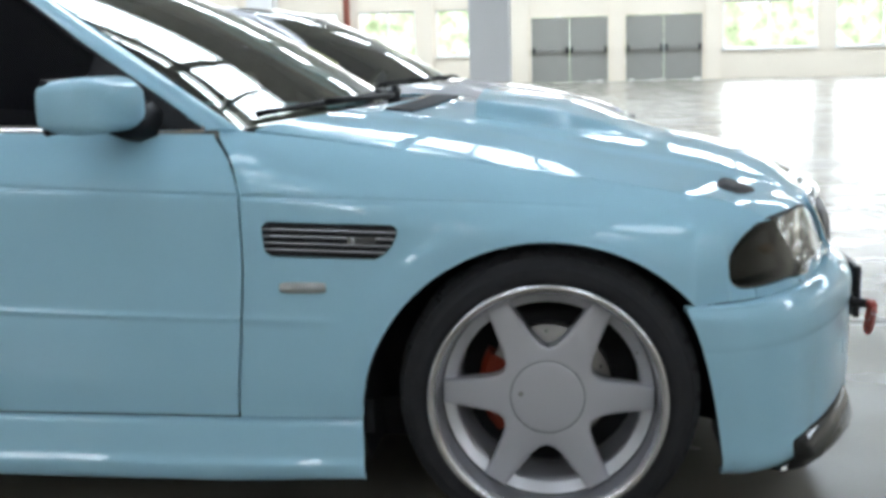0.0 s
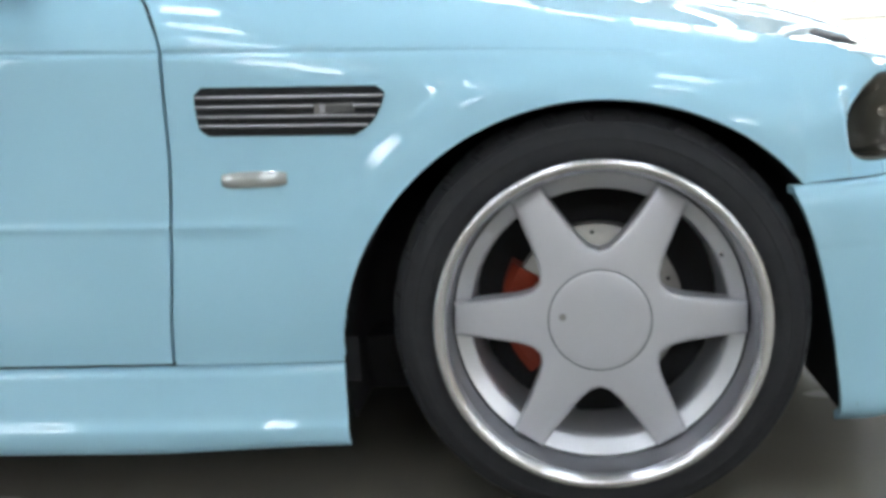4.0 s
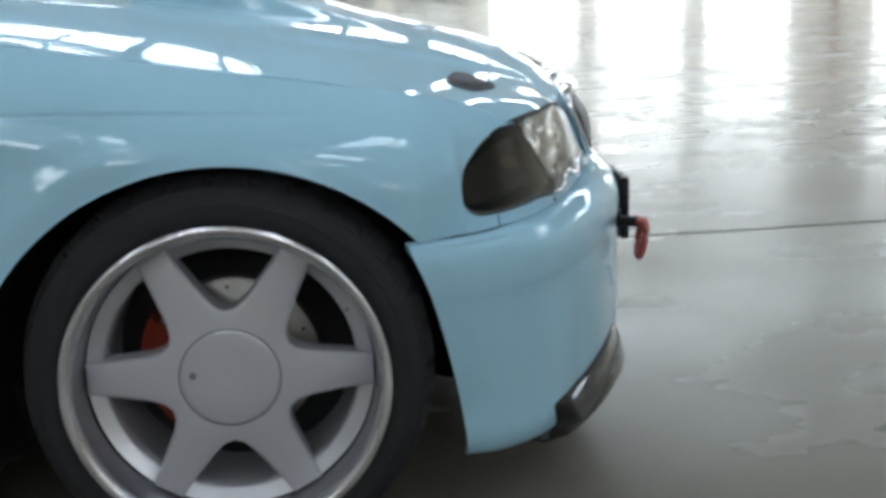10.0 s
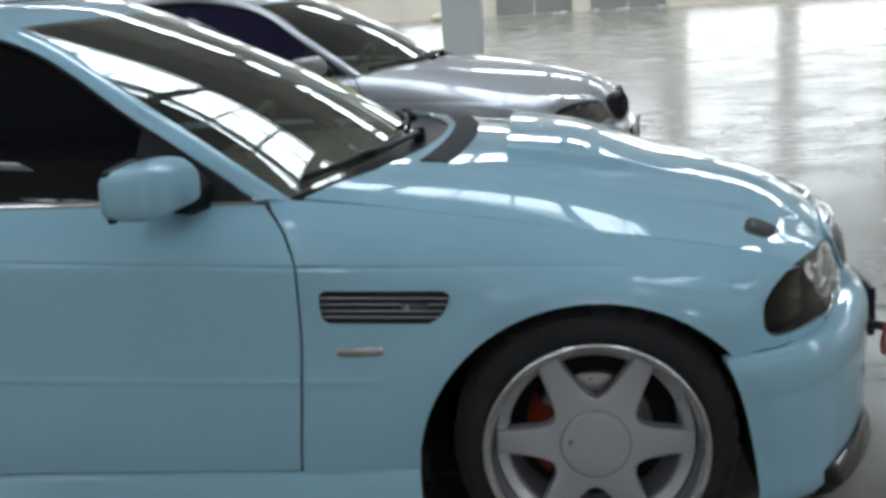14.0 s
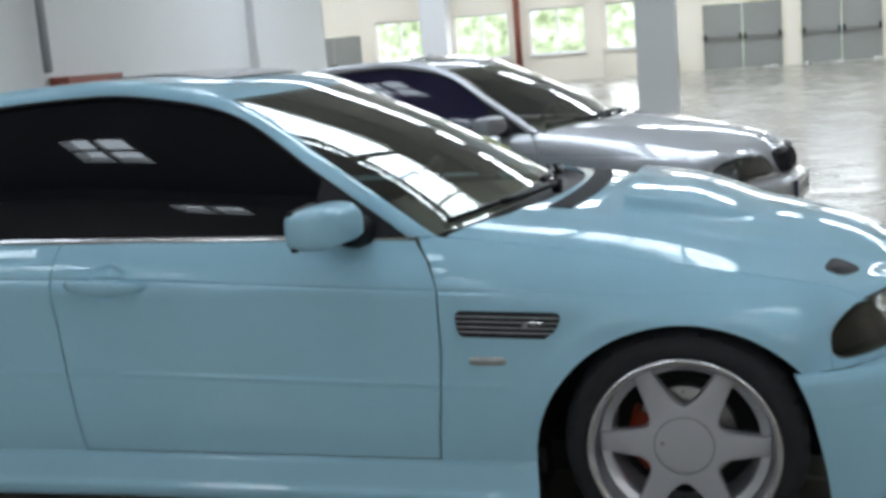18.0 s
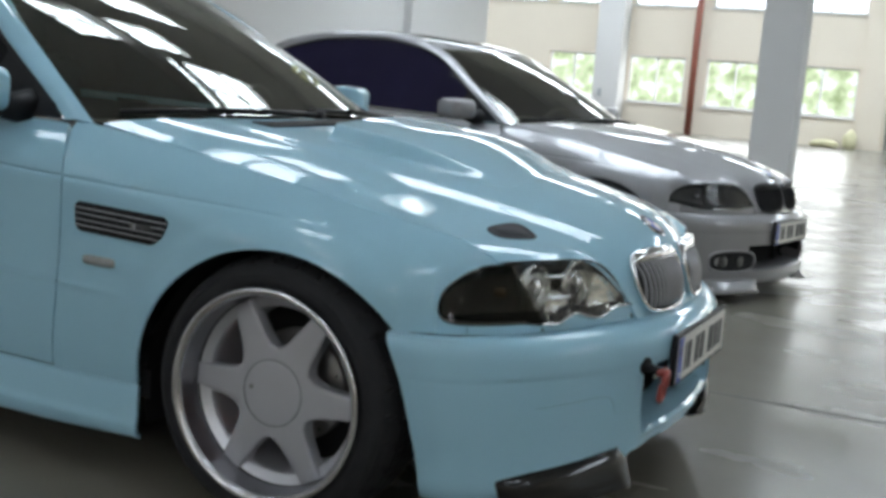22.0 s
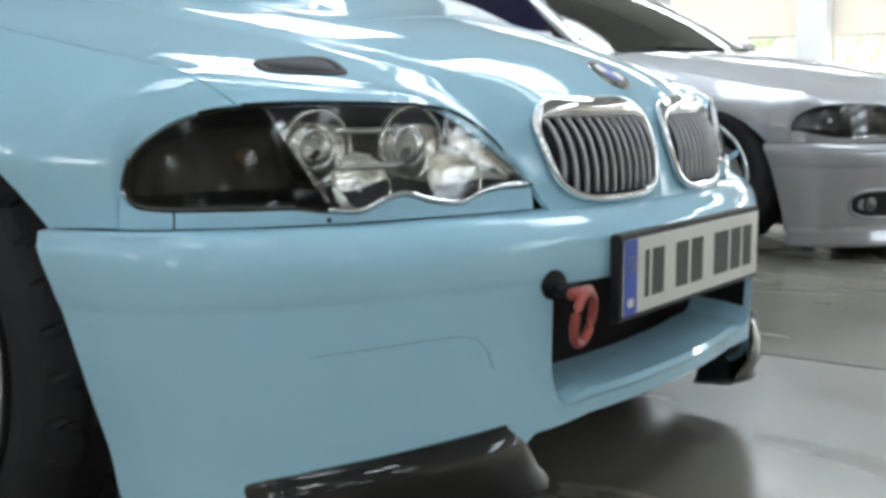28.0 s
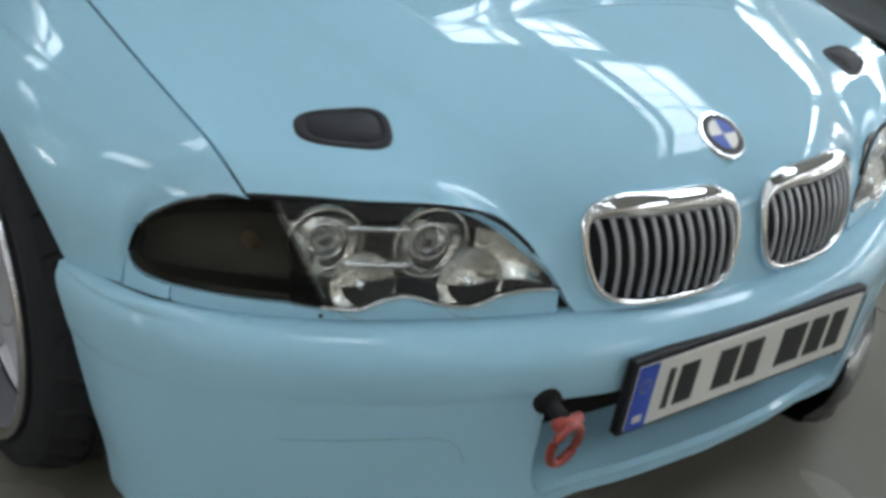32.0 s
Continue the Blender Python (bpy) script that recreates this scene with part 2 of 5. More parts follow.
shoulder = pc([-0.70, -0.648, 0, 0.28, 0.471], [0.13, 0.135, 0.14, 0.125, 0.07])
belt_z = pc([-3.2, -2.6, -1.86, -1.2, -0.70], [0.895, 0.893, 0.880, 0.869, 0.858])
belt_in = pc([-3.2, -2.6, -1.86, -1.2, -0.70], [0.12, 0.115, 0.10, 0.095, 0.10])
seam_x = pc([0.1, 0.25, 0.45, 0.6, 0.73, 0.80, 0.86], [-0.66, -0.655, -0.634, -0.623, -0.623, -0.646, -0.70])


crease_z = pc([-3.2, -1.6, -0.9, -0.4, -0.1, 0.2], [0.82, 0.781, 0.748, 0.726, 0.712, 0.69])
ridge_z = pc([-3.2, -1.63, -0.95, -0.3], [0.53, 0.505, 0.486, 0.47])


def flare(x, z):
    out = 0
    for cx in (0, BASE):
        r = np.hypot(x - cx, z - ARCH_Z)
        ahead = np.clip((0.29 - (x - cx)) / 0.20, 0, 1) if cx == 0 else 1.0
        swell = 1 / (1 + np.exp((r - ARCH_R - 0.060) / 0.011))
        out = out + 0.014 * swell * np.clip((z - 0.26) / 0.20, 0, 1) * ahead
    return out


def side_y(x, z, top, inset, band=0.15):
    u = np.clip((z - (top - band)) / band, 0, 1)
    crease = 0.0035 * np.exp(-(((z - crease_z(x)) / 0.0035) ** 4)) * np.clip((0.2 - x) / 0.35, 0, 1) - 0.0030 * np.exp(-(((z - ridge_z(x)) / 0.0060) ** 2)) * np.clip((-0.42 - x) / 0.1, 0, 1)
    return -(half_width(x) - low_in(z) - inset * u**2.3 + flare(x, z) - crease)


def side_grid(xs, zlow, ztop, inset, rows=36, shear=None):
    P = np.zeros((len(xs), rows + 11, 3))
    for i, x in enumerate(xs):
        z0, z1 = zlow(x), ztop(x)
        marks = np.array([float(crease_z(x)) + d for d in (-0.012, -0.005, -0.002, 0.002, 0.005, 0.012)] + [float(ridge_z(x)) + d for d in (-0.02, -0.006, 0.0, 0.006, 0.02)])
        eps = np.arange(len(marks)) * 1e-5 * (z1 - z0)
        z = np.sort(np.r_[np.linspace(z0, z1, rows), np.clip(marks, z0 + (z1 - z0) * 1e-3, z1 - (z1 - z0) * 1e-3) + eps])
        xx = x + (shear(x, z) if shear else 0)
        P[i] = np.stack([xx + 0 * z, side_y(xx, z, ztop(x), inset(x)), z], -1)
    return P


def arch_low(cx, base=0.259):
    def at(x):
        d = abs(x - cx)
        return max(base, ARCH_Z + math.sqrt(ARCH_R**2 - d * d)) if d < ARCH_R else base

    return at


def dense(a, b, n, marks=()):
    """Steps from a to b, close together near the marks."""
    xs = set(np.linspace(a, b, n).tolist())
    for m in marks:
        xs |= {m + s * d for s in (-1, 1) for d in (0, 0.0004, 0.0015, 0.004, 0.008, 0.014, 0.022) if a < m + s * d < b}
    return np.array(sorted(xs))


HOOD_Y = np.array([0, 0.15, 0.30, 0.365, 0.5, 0.62, 0.735])
HOOD = np.array([
    [(-0.36, 0.900), (-0.1, 0.866), (0.15, 0.831), (0.35, 0.784), (0.5, 0.742), (0.602, 0.697), (0.672, 0.61), (0.705, 0.487)],
    [(-0.37, 0.899), (-0.1, 0.864), (0.15, 0.828), (0.35, 0.779), (0.5, 0.736), (0.597, 0.691), (0.667, 0.605), (0.698, 0.487)],
    [(-0.40, 0.895), (-0.12, 0.859), (0.13, 0.819), (0.33, 0.767), (0.475, 0.724), (0.562, 0.687), (0.630, 0.61), (0.668, 0.491)],
    [(-0.42, 0.892), (-0.13, 0.855), (0.12, 0.812), (0.32, 0.759), (0.46, 0.715), (0.540, 0.682), (0.602, 0.63), (0.640, 0.566)],
    [(-0.47, 0.886), (-0.17, 0.844), (0.08, 0.798), (0.28, 0.746), (0.41, 0.711), (0.49, 0.685), (0.553, 0.660), (0.602, 0.630)],
    [(-0.53, 0.880), (-0.22, 0.834), (0.03, 0.784), (0.23, 0.737), (0.36, 0.707), (0.43, 0.688), (0.49, 0.672), (0.538, 0.656)],
    [(-0.62, 0.864), (-0.28, 0.811), (-0.02, 0.766), (0.17, 0.733), (0.29, 0.711), (0.37, 0.694), (0.43, 0.675), (0.471, 0.656)],
])
HOOD[4, :5, 1] += np.array((0.005, 0.005, 0.005, 0.004, 0.002))
HOOD[5, :5, 1] += np.array((0.006, 0.008, 0.008, 0.006, 0.002))
HOOD_T = np.linspace(0, 1, 8)


def hood_at(t, v):
    """A place on the bonnet: t from the windscreen to the nose, v from 0 in the middle to 1 at its edge."""
    y = v * 0.735
    if "lines" not in HOOD_CACHE:
        HOOD_CACHE["lines"] = [[pc(HOOD_T, HOOD[k, :, c]) for k in range(7)] for c in (0, 1)]
    prof = [[float(f(t)) for f in HOOD_CACHE["lines"][c]] for c in (0, 1)]
    return np.array([float(pc(HOOD_Y, prof[0])(y)), y * (1.045 - 0.064 * t), float(pc(HOOD_Y, prof[1])(y))])


def hood_grid(nt=64, nv=64):
    tx = [[pc(HOOD_T, HOOD[k, :, c]) for k in range(7)] for c in (0, 1)]
    P = np.zeros((nt, nv, 3))
    vs = np.linspace(0, 1, nv)
    for i, t in enumerate(np.linspace(0, 1, nt)):
        for c, a in ((0, 0), (1, 2)):
            P[i, :, a] = pc(HOOD_Y, [float(f(t)) for f in tx[c]])(vs * 0.735)
        P[i, :, 1] = -vs * 0.735 * (1.045 - 0.064 * t)
    # Fair the sheet with one low-order surface, but for its nose and its edges
    ts = np.linspace(0, 1, nt)
    T, V = np.meshgrid(ts, vs, indexing="ij")
    terms = np.stack([T**i * V**j for i in range(5) for j in (0, 2, 4, 8)], -1)
    use = (T < 0.80).ravel()
    nose = np.clip((T - 0.60) / 0.24, 0, 1)
    nose = nose * nose * (3 - 2 * nose)
    for a in (0, 2):
        c, *_ = np.linalg.lstsq(terms.reshape(-1, 20)[use], P[..., a].ravel()[use], rcond=None)
        F = terms @ c
        F = F + (P[:, -1:, a] - F[:, -1:]) * V**10
        P[..., a] = F * (1 - nose) + P[..., a] * nose
    tt = ts[1:-1, None, None]
    k = 0.24 * (1 - np.clip((tt - 0.74) / 0.16, 0, 1)) * np.array((1, 0, 1))
    for _ in range(30):
        P[1:-1, :-1] += (k * (P[2:, :-1] - 2 * P[1:-1, :-1] + P[:-2, :-1]))
        side = np.concatenate([P[1:-1, 1:2], P[1:-1, :-2]], 1)
        P[1:-1, :-1] += k * (P[1:-1, 1:] - 2 * P[1:-1, :-1] + side)
    for i, t in enumerate(np.linspace(0, 1, nt)):
        w = np.clip((min(0.545, 0.68 - 0.42 * t) - vs * 0.735) / 0.055, 0, 1)
        P[i, :, 2] += 0.004 * w * w * (3 - 2 * w) * np.clip((0.80 - t) / 0.14, 0, 1)
    return P


def hood_z(x, y):
    """The bonnet's height at a place."""
    if "grid" not in HOOD_CACHE:
        HOOD_CACHE["grid"] = hood_grid()
    G, y = HOOD_CACHE["grid"], abs(y)
    t = np.clip((x + 0.45) / 1.1, 0, 1)
    v = min(62.999, y / 0.735 / (1.045 - 0.064 * t) * 63)
    k, f = int(v), v - int(v)
    C = G[:, k] * (1 - f) + G[:, k + 1] * f
    return float(np.interp(x, C[:50, 0], C[:50, 2]))


HOOD_CACHE = {}


# The bumper's outline from above: from the wheel arch to the middle.
bump_line = path3([(0.262, -0.905, 0), (0.33, -0.893, 0), (0.40, -0.862, 0), (0.475, -0.805, 0), (0.55, -0.715, 0), (0.615, -0.60, 0), (0.665, -0.48, 0), (0.70, -0.38, 0), (0.725, -0.28, 0), (0.742, -0.14, 0), (0.748, 0, 0)])
bump_off = pc([0.124, 0.140, 0.17, 0.25, 0.36, 0.404, 0.408, 0.413, 0.426, 0.447, 0.467, 0.480, 0.491, 0.499, 0.5003], [-0.035, -0.010, 0.003, 0.0066, 0.0082, 0.0084, 0.0085, 0.0101, 0.0109, 0.0101, 0.004, -0.005, -0.018, -0.040, -0.080])


bump_tight = pc([0.124, 0.43, 0.46, 0.478, 0.490, 0.497, 0.5003], [0.0, 0.0, 0.004, 0.011, 0.019, 0.028, 0.050])


def bump_at(s, z, extra=0.0):
    p = bump_line(np.asarray(s, float))
    e = 1e-3
    d = bump_line(np.clip(np.asarray(s) + e, 0, 1)) - bump_line(np.clip(np.asarray(s) - e, 0, 1))
    n = np.stack([-d[..., 1], d[..., 0]], -1)
    n = -n / (np.linalg.norm(n, axis=-1, keepdims=True) + 1e-9)
    off = bump_off(z) + extra
    q = np.stack([p[..., 0] + n[..., 0] * off, p[..., 1] + n[..., 1] * off, np.broadcast_to(z, p[..., 0].shape)], -1)
    return q


arch_x = pc([0.12, 0.2, 0.3, 0.4, 0.45, 0.49, 0.5], [0.364, 0.354, 0.337, 0.314, 0.297, 0.282, 0.280])
arch_y = pc([0.12, 0.2, 0.3, 0.4, 0.45, 0.49, 0.5], [0.060, 0.058, 0.040, 0.024, 0.017, 0.010, 0.010])


def bump_s(y):
    s = np.linspace(0, 1, 400)
    return float(np.interp(-abs(y), bump_line(s)[:, 1], s))


lamp_line = path3([(0.352, -0.858, 0), (0.42, -0.812, 0), (0.49, -0.735, 0), (0.548, -0.635, 0), (0.593, -0.53, 0), (0.625, -0.435, 0), (0.652, -0.338, 0)])
LAMP_END = 0.042
lamp_low = pc([0.042, 0.045, 0.05, 0.067, 0.09, 0.15, 0.25, 0.38, 0.45, 0.53, 0.60, 0.64, 0.71, 0.78, 0.86, 0.92, 1], [0.553, 0.546, 0.541, 0.533, 0.529, 0.5265, 0.526, 0.5255, 0.520, 0.517, 0.532, 0.536, 0.525, 0.520, 0.534, 0.538, 0.537])
lamp_high = pc([0.042, 0.0425, 0.046, 0.059, 0.10, 0.15, 0.2, 0.25, 0.30, 0.45, 0.6, 0.72, 0.79, 0.85, 0.906, 0.96, 1], [0.555, 0.559, 0.569, 0.590, 0.614, 0.630, 0.640, 0.6465, 0.6505, 0.653, 0.652, 0.649, 0.642, 0.627, 0.602, 0.566, 0.540])


first_low = lamp_low
late_low = pc([0.042, 0.05, 0.07, 0.10, 0.15, 0.22, 0.30, 0.38, 0.45, 0.53, 0.60, 0.64, 0.71, 0.78, 0.86, 0.92, 1], [0.554, 0.5545, 0.555, 0.553, 0.547, 0.538, 0.530, 0.5255, 0.524, 0.522, 0.527, 0.528, 0.524, 0.523, 0.530, 0.534, 0.535])


def lamp_at(s, z, back=0.0):
    p = lamp_line(np.asarray(s, float))
    e = 1e-3
    d = lamp_line(np.clip(np.asarray(s) + e, 0, 1)) - lamp_line(np.clip(np.asarray(s) - e, 0, 1))
    n = np.stack([d[..., 1], -d[..., 0]], -1)
    n /= np.linalg.norm(n, axis=-1, keepdims=True) + 1e-9
    off = -0.32 * np.clip(z - 0.51, 0, 1) ** 1.1 - back
    return np.stack([p[..., 0] + n[..., 0] * off, p[..., 1] + n[..., 1] * off, np.broadcast_to(z, p[..., 0].shape)], -1)


_s = np.linspace(LAMP_END, 1, 200)
_edge = lamp_at(_s, lamp_high(_s), 0.0)
for _c in (3, 4, 5, 6):
    _y = HOOD_Y[_c] * 0.981
    HOOD[_c, 7] = (np.interp(-_y, _edge[:, 1], _edge[:, 0]) - 0.001, np.interp(-_y, _edge[:, 1], _edge[:, 2]) + 0.004)
    HOOD[_c, 6] = 0.42 * HOOD[_c, 5] + 0.58 * HOOD[_c, 7] + (0.002, 0.003)


_t = np.linspace(0, 1, 60)
_be = np.array([(float(pc(HOOD_T, HOOD[6, :, 0])(t)), 0.735 * (1.045 - 0.064 * t), float(pc(HOOD_T, HOOD[6, :, 1])(t))) for t in _t])
_bx = np.r_[-0.70, -0.65, _be[:, 0]]
shut_z = pc(_bx, np.r_[0.869, 0.8655, _be[:, 2] - 0.001])
shut_y = pc(_bx, np.r_[0.770, 0.7705, _be[:, 1] + 0.0045])
shoulder = lambda x: float(half_width(x)) - float(shut_y(x))


def lamp_grid(a, b, na=26, nb=12, back=0.0, grow=0.0, slant=0.0, lamp_low=first_low):
    P = np.zeros((na, nb, 3))
    for i, u in enumerate(np.linspace(0, 1, na) ** (2.0 if a < 0.1 else 1)):
        for j, v in enumerate(np.linspace(0, 1, nb)):
            lo, hi = a + (slant * (0.5 - v) if a > 0.1 else 0), b + (slant * (0.5 - v) if b < 1 else 0)
            s = lo + (hi - lo) * u
            zl, zh = float(lamp_low(s)) - grow, float(lamp_high(s)) + grow
            P[i, j] = lamp_at(s, zl + (zh - zl) * v, back)
    return P


rail = path3([(-0.650, -0.766, 0.862), (-0.97, -0.655, 1.062), (-1.293, -0.545, 1.255), (-1.45, -0.545, 1.312), (-1.75, -0.55, 1.352), (-2.1, -0.545, 1.345), (-2.5, -0.545, 1.288), (-2.88, -0.59, 1.12), (-3.12, -0.65, 0.955)])
glass_top = path3([(-0.725, -0.790, 0.864), (-1.0, -0.705, 1.043), (-1.30, -0.604, 1.228), (-1.45, -0.59, 1.268), (-1.75, -0.592, 1.304), (-2.1, -0.594, 1.293), (-2.48, -0.61, 1.215), (-2.76, -0.65, 1.07), (-2.93, -0.71, 0.915)])


def screen_bow(v, k):
    return (np.array((0.007, 0, 0.010)) + np.array((0.009, 0, 0.015)) * (1 - abs(v) ** 2.6)) * math.sin(math.pi * k)


def belt_point(x, up=0.0, out=0.0):
    return np.array([x, -(half_width(x) - belt_in(x) + out), belt_z(x) + up])


def wheel(parent, cx, side, paint, lip, thin=False):
    """A wheel with its tyre and brake; its face looks to -y before it is turned to its side."""
    w = new("wheel")
    w.parent = parent
    w.matrix_basis = pose(cx, side * 0.882, ZH + (0.035 if thin else 0), 0, 0, 0 if side < 0 else 180)
    R = 0.312
    tyre = [(0.238, -0.028), (0.249, -0.039), (0.260, -0.042), (0.278, -0.038), (0.293, -0.027), (0.303, -0.010), (0.3085, 0.008), (R, 0.022)]
    for g in (0.035, 0.080, 0.125):
        tyre += [(R, g - 0.006), (R - 0.008, g - 0.0045), (R - 0.008, g + 0.0045), (R, g + 0.006)]
    tyre += [(R, 0.158), (0.3085, 0.172), (0.301, 0.188), (0.285, 0.200), (0.235, 0.196)]
    verts, faces, k, seg = [], [], len(tyre), 288
    for i in range(seg):
        for r, d in tyre:
            # Cross grooves, slanted, deeper at the shoulders
            shift = i + d * 70
            cut = 0.006 if shift % 9.0 < 1.0 and r > 0.300 else 0.0
            a = 2 * math.pi * i / seg
            verts.append(((r - cut) * math.cos(a), d, (r - cut) * math.sin(a)))
    for i in range(seg):
        for j in range(k - 1):
            faces.append((i * k + j, i * k + j + 1, (i + 1) % seg * k + j + 1, (i + 1) % seg * k + j))
    t = mk("tyre", verts, faces, RUBBER, w, "black tyre with a blocked tread")
    t.data.polygons.foreach_set("use_smooth", [q % (k - 1) < 4 for q in range(len(faces))])
    revolve("sidewall_rib", [(0.270, -0.0395), (0.273, -0.0415), (0.276, -0.0380)], RUBBER, t, seg=96)
    revolve("shoulder_rib", [(0.2915, -0.0275), (0.2945, -0.0285), (0.2965, -0.0205)], RUBBER, t, seg=96)
    revolve("rim_lip", [(0.240, -0.030), (0.2455, -0.046), (0.2448, -0.0515), (0.2425, -0.0545), (0.2380, -0.0555), (0.2320, -0.0535), (0.2272, -0.0490), (0.2245, -0.043)], CHROME if thin else lip, w, seg=96)
    revolve("rim_dish", [(0.2245, -0.043), (0.2240, -0.030), (0.2230, -0.012), (0.2215, 0.004), (0.2205, 0.014)], DISH, w, seg=96)
    revolve("rim_barrel", [(0.2205, 0.014), (0.216, 0.020), (0.197, 0.024), (0.193, 0.030), (0.191, 0.05), (0.190, 0.19)], RING if not thin else lip, w, seg=72)
    revolve("rim_joint", [(0.2222, 0.012), (0.2196, 0.0125), (0.2180, 0.0165)], BLACK, w, seg=72)
    # Added near-black disc: the shade inside the barrel, put in as colour
    revolve("barrel_shade_disc", [(0.190, 0.150), (0.0, 0.151)], DARK, w, seg=40)
    bm = bmesh.new()
    n = 10 if thin else 6
    if not thin:
        # Star with rounded valleys: outline by angle.
        outline = []
        for k in range(n):
            a0 = 2 * math.pi * k / n + radians(-1.5)
            for da, r in ((-0.112, 0.219), (0.112, 0.219), (0.142, 0.190), (0.195, 0.160), (0.285, 0.127), (0.39, 0.110), (math.pi / 6, 0.104)):
                outline.append((a0 + da, r))
            for da, r in ((0.39, 0.110), (0.285, 0.127), (0.195, 0.160), (0.142, 0.190)):
                outline.append((a0 + math.pi / 3 - da, r))
        rings = ((0.034, 0.0), (0.000, 0.0), (-0.0035, 0.010), (-0.0045, 0.035))
        m = len(outline)
        grid = []
        for d, inner in rings:
            row = []
            for a, r in outline:
                rr = r - (0.0025 if inner == 0.010 else 0.006 if inner == 0.035 else 0)
                dd = d + 0.010 * max(0, (rr - 0.10) / 0.11)
                # Narrow towards the spoke's ridge
                k = round((a - radians(-1.5)) / (math.pi / 3))
                mid = k * math.pi / 3 + radians(-1.5)
                aa = mid + (a - mid) * (1 - (0.10 if inner == 0.010 else 0.22) * min(1, (rr - 0.10) / 0.04) if inner and rr > 0.10 else 1)
                row.append(bm.verts.new((rr * math.cos(aa), dd, rr * math.sin(aa))))
            grid.append(row)
        hub = [bm.verts.new((0.078 * math.cos(a), -0.0058, 0.078 * math.sin(a))) for a, r in outline]
        grid.append(hub)
        for i in range(len(grid) - 1):
            for j in range(m):
                bm.faces.new((grid[i][j], grid[i][(j + 1) % m], grid[i + 1][(j + 1) % m], grid[i + 1][j]))
        bm.faces.new(hub)
        bm.normal_update()
        for e in bm.edges:
            e.smooth = e.calc_face_angle(0) < 0.35
        part("spoke_star", bm, paint, w, "six-spoke light grey star", smooth=True)
        cap = revolve("hub_cap", [(0.0, -0.0082), (0.04, -0.0080), (0.071, -0.0068), (0.0750, -0.0056), (0.0757, -0.0030), (0.0757, 0.004)], paint, w, seg=48)
        revolve("cap_joint", [(0.0755, -0.0060), (0.0772, -0.0061), (0.0774, 0.0)], BLACK, w, seg=48)
        part("cap_mark", disc_bm(0.0055, (-0.055, -0.0082, 0.007)), STEEL, cap)
    else:
        for k in range(n):
            a = 2 * math.pi * k / n
            m4 = Matrix.Rotation(-a, 4, "Y")
            bmesh.ops.create_cube(bm, size=1, matrix=m4 @ Matrix.Translation((0.135, 0.016, 0)) @ Matrix.Diagonal((0.19, 0.02, 0.022, 1)))
        part("spokes", bm, lip, w, "thin polished spokes")
        revolve("hub_cap", [(0.0, -0.003), (0.04, -0.002), (0.055, 0.006), (0.055, 0.03)], lip, w, seg=32)
    rot = revolve("brake_disc", [(0.055, 0.088), (0.13, 0.088), (0.132, 0.09), (0.132, 0.112), (0.1, 0.112)], STEEL, w, seg=56)
    revolve("disc_hat", [(0.0, 0.07), (0.06, 0.07), (0.066, 0.088)], STEEL, w, seg=32)
    hole = None
    for k in range(10):
        for r in (0.088, 0.117):
            a = k * math.pi / 5 + r * 3
            if hole is None:
                hole = part("drilled_hole", disc_bm(0.0030, (0, 0, 0), 0.002, 8), DARK, rot)
                h = hole
            else:
                h = new("drilled_hole", hole.data)
                h.parent = rot
            h.matrix_basis = Matrix.Translation((r * math.cos(a), 0.0872, r * math.sin(a)))
    cal = None
    for a0, a1, r0 in ((150, 173, 0.096), (184, 224, 0.088)):
        bm = bmesh.new()
        A = np.linspace(radians(a0), radians(a1), 9)
        last = None
        for a in A:
            ring = [bm.verts.new((r * math.cos(a), d, r * math.sin(a))) for r, d in ((r0, 0.084), (0.136, 0.078), (0.149, 0.09), (0.150, 0.13), (r0, 0.13))]
            if last:
                for j in range(5):
                    bm.faces.new((last[j], last[(j + 1) % 5], ring[(j + 1) % 5], ring[j]))
            else:
                bm.faces.new(ring)
            last = ring
        bm.faces.new(last)
        if cal is None:
            cal = part("brake_caliper", bm, ORANGE, w, "orange painted brake caliper")
        else:
            part("caliper_half", bm, ORANGE, cal)
    tube("tyre_valve", [(0.178, 0.045, 0.086), (0.183, 0.022, 0.088)], 0.0045, POLISHED, w)
    return w


def disc_bm(r, at, thick=0.002, seg=20):
    bm = bmesh.new()
    bmesh.ops.create_cone(bm, cap_ends=True, segments=seg, radius1=r, radius2=r, depth=thick, matrix=Matrix.Translation(at) @ Matrix.Rotation(radians(90), 4, "X"))
    return bm


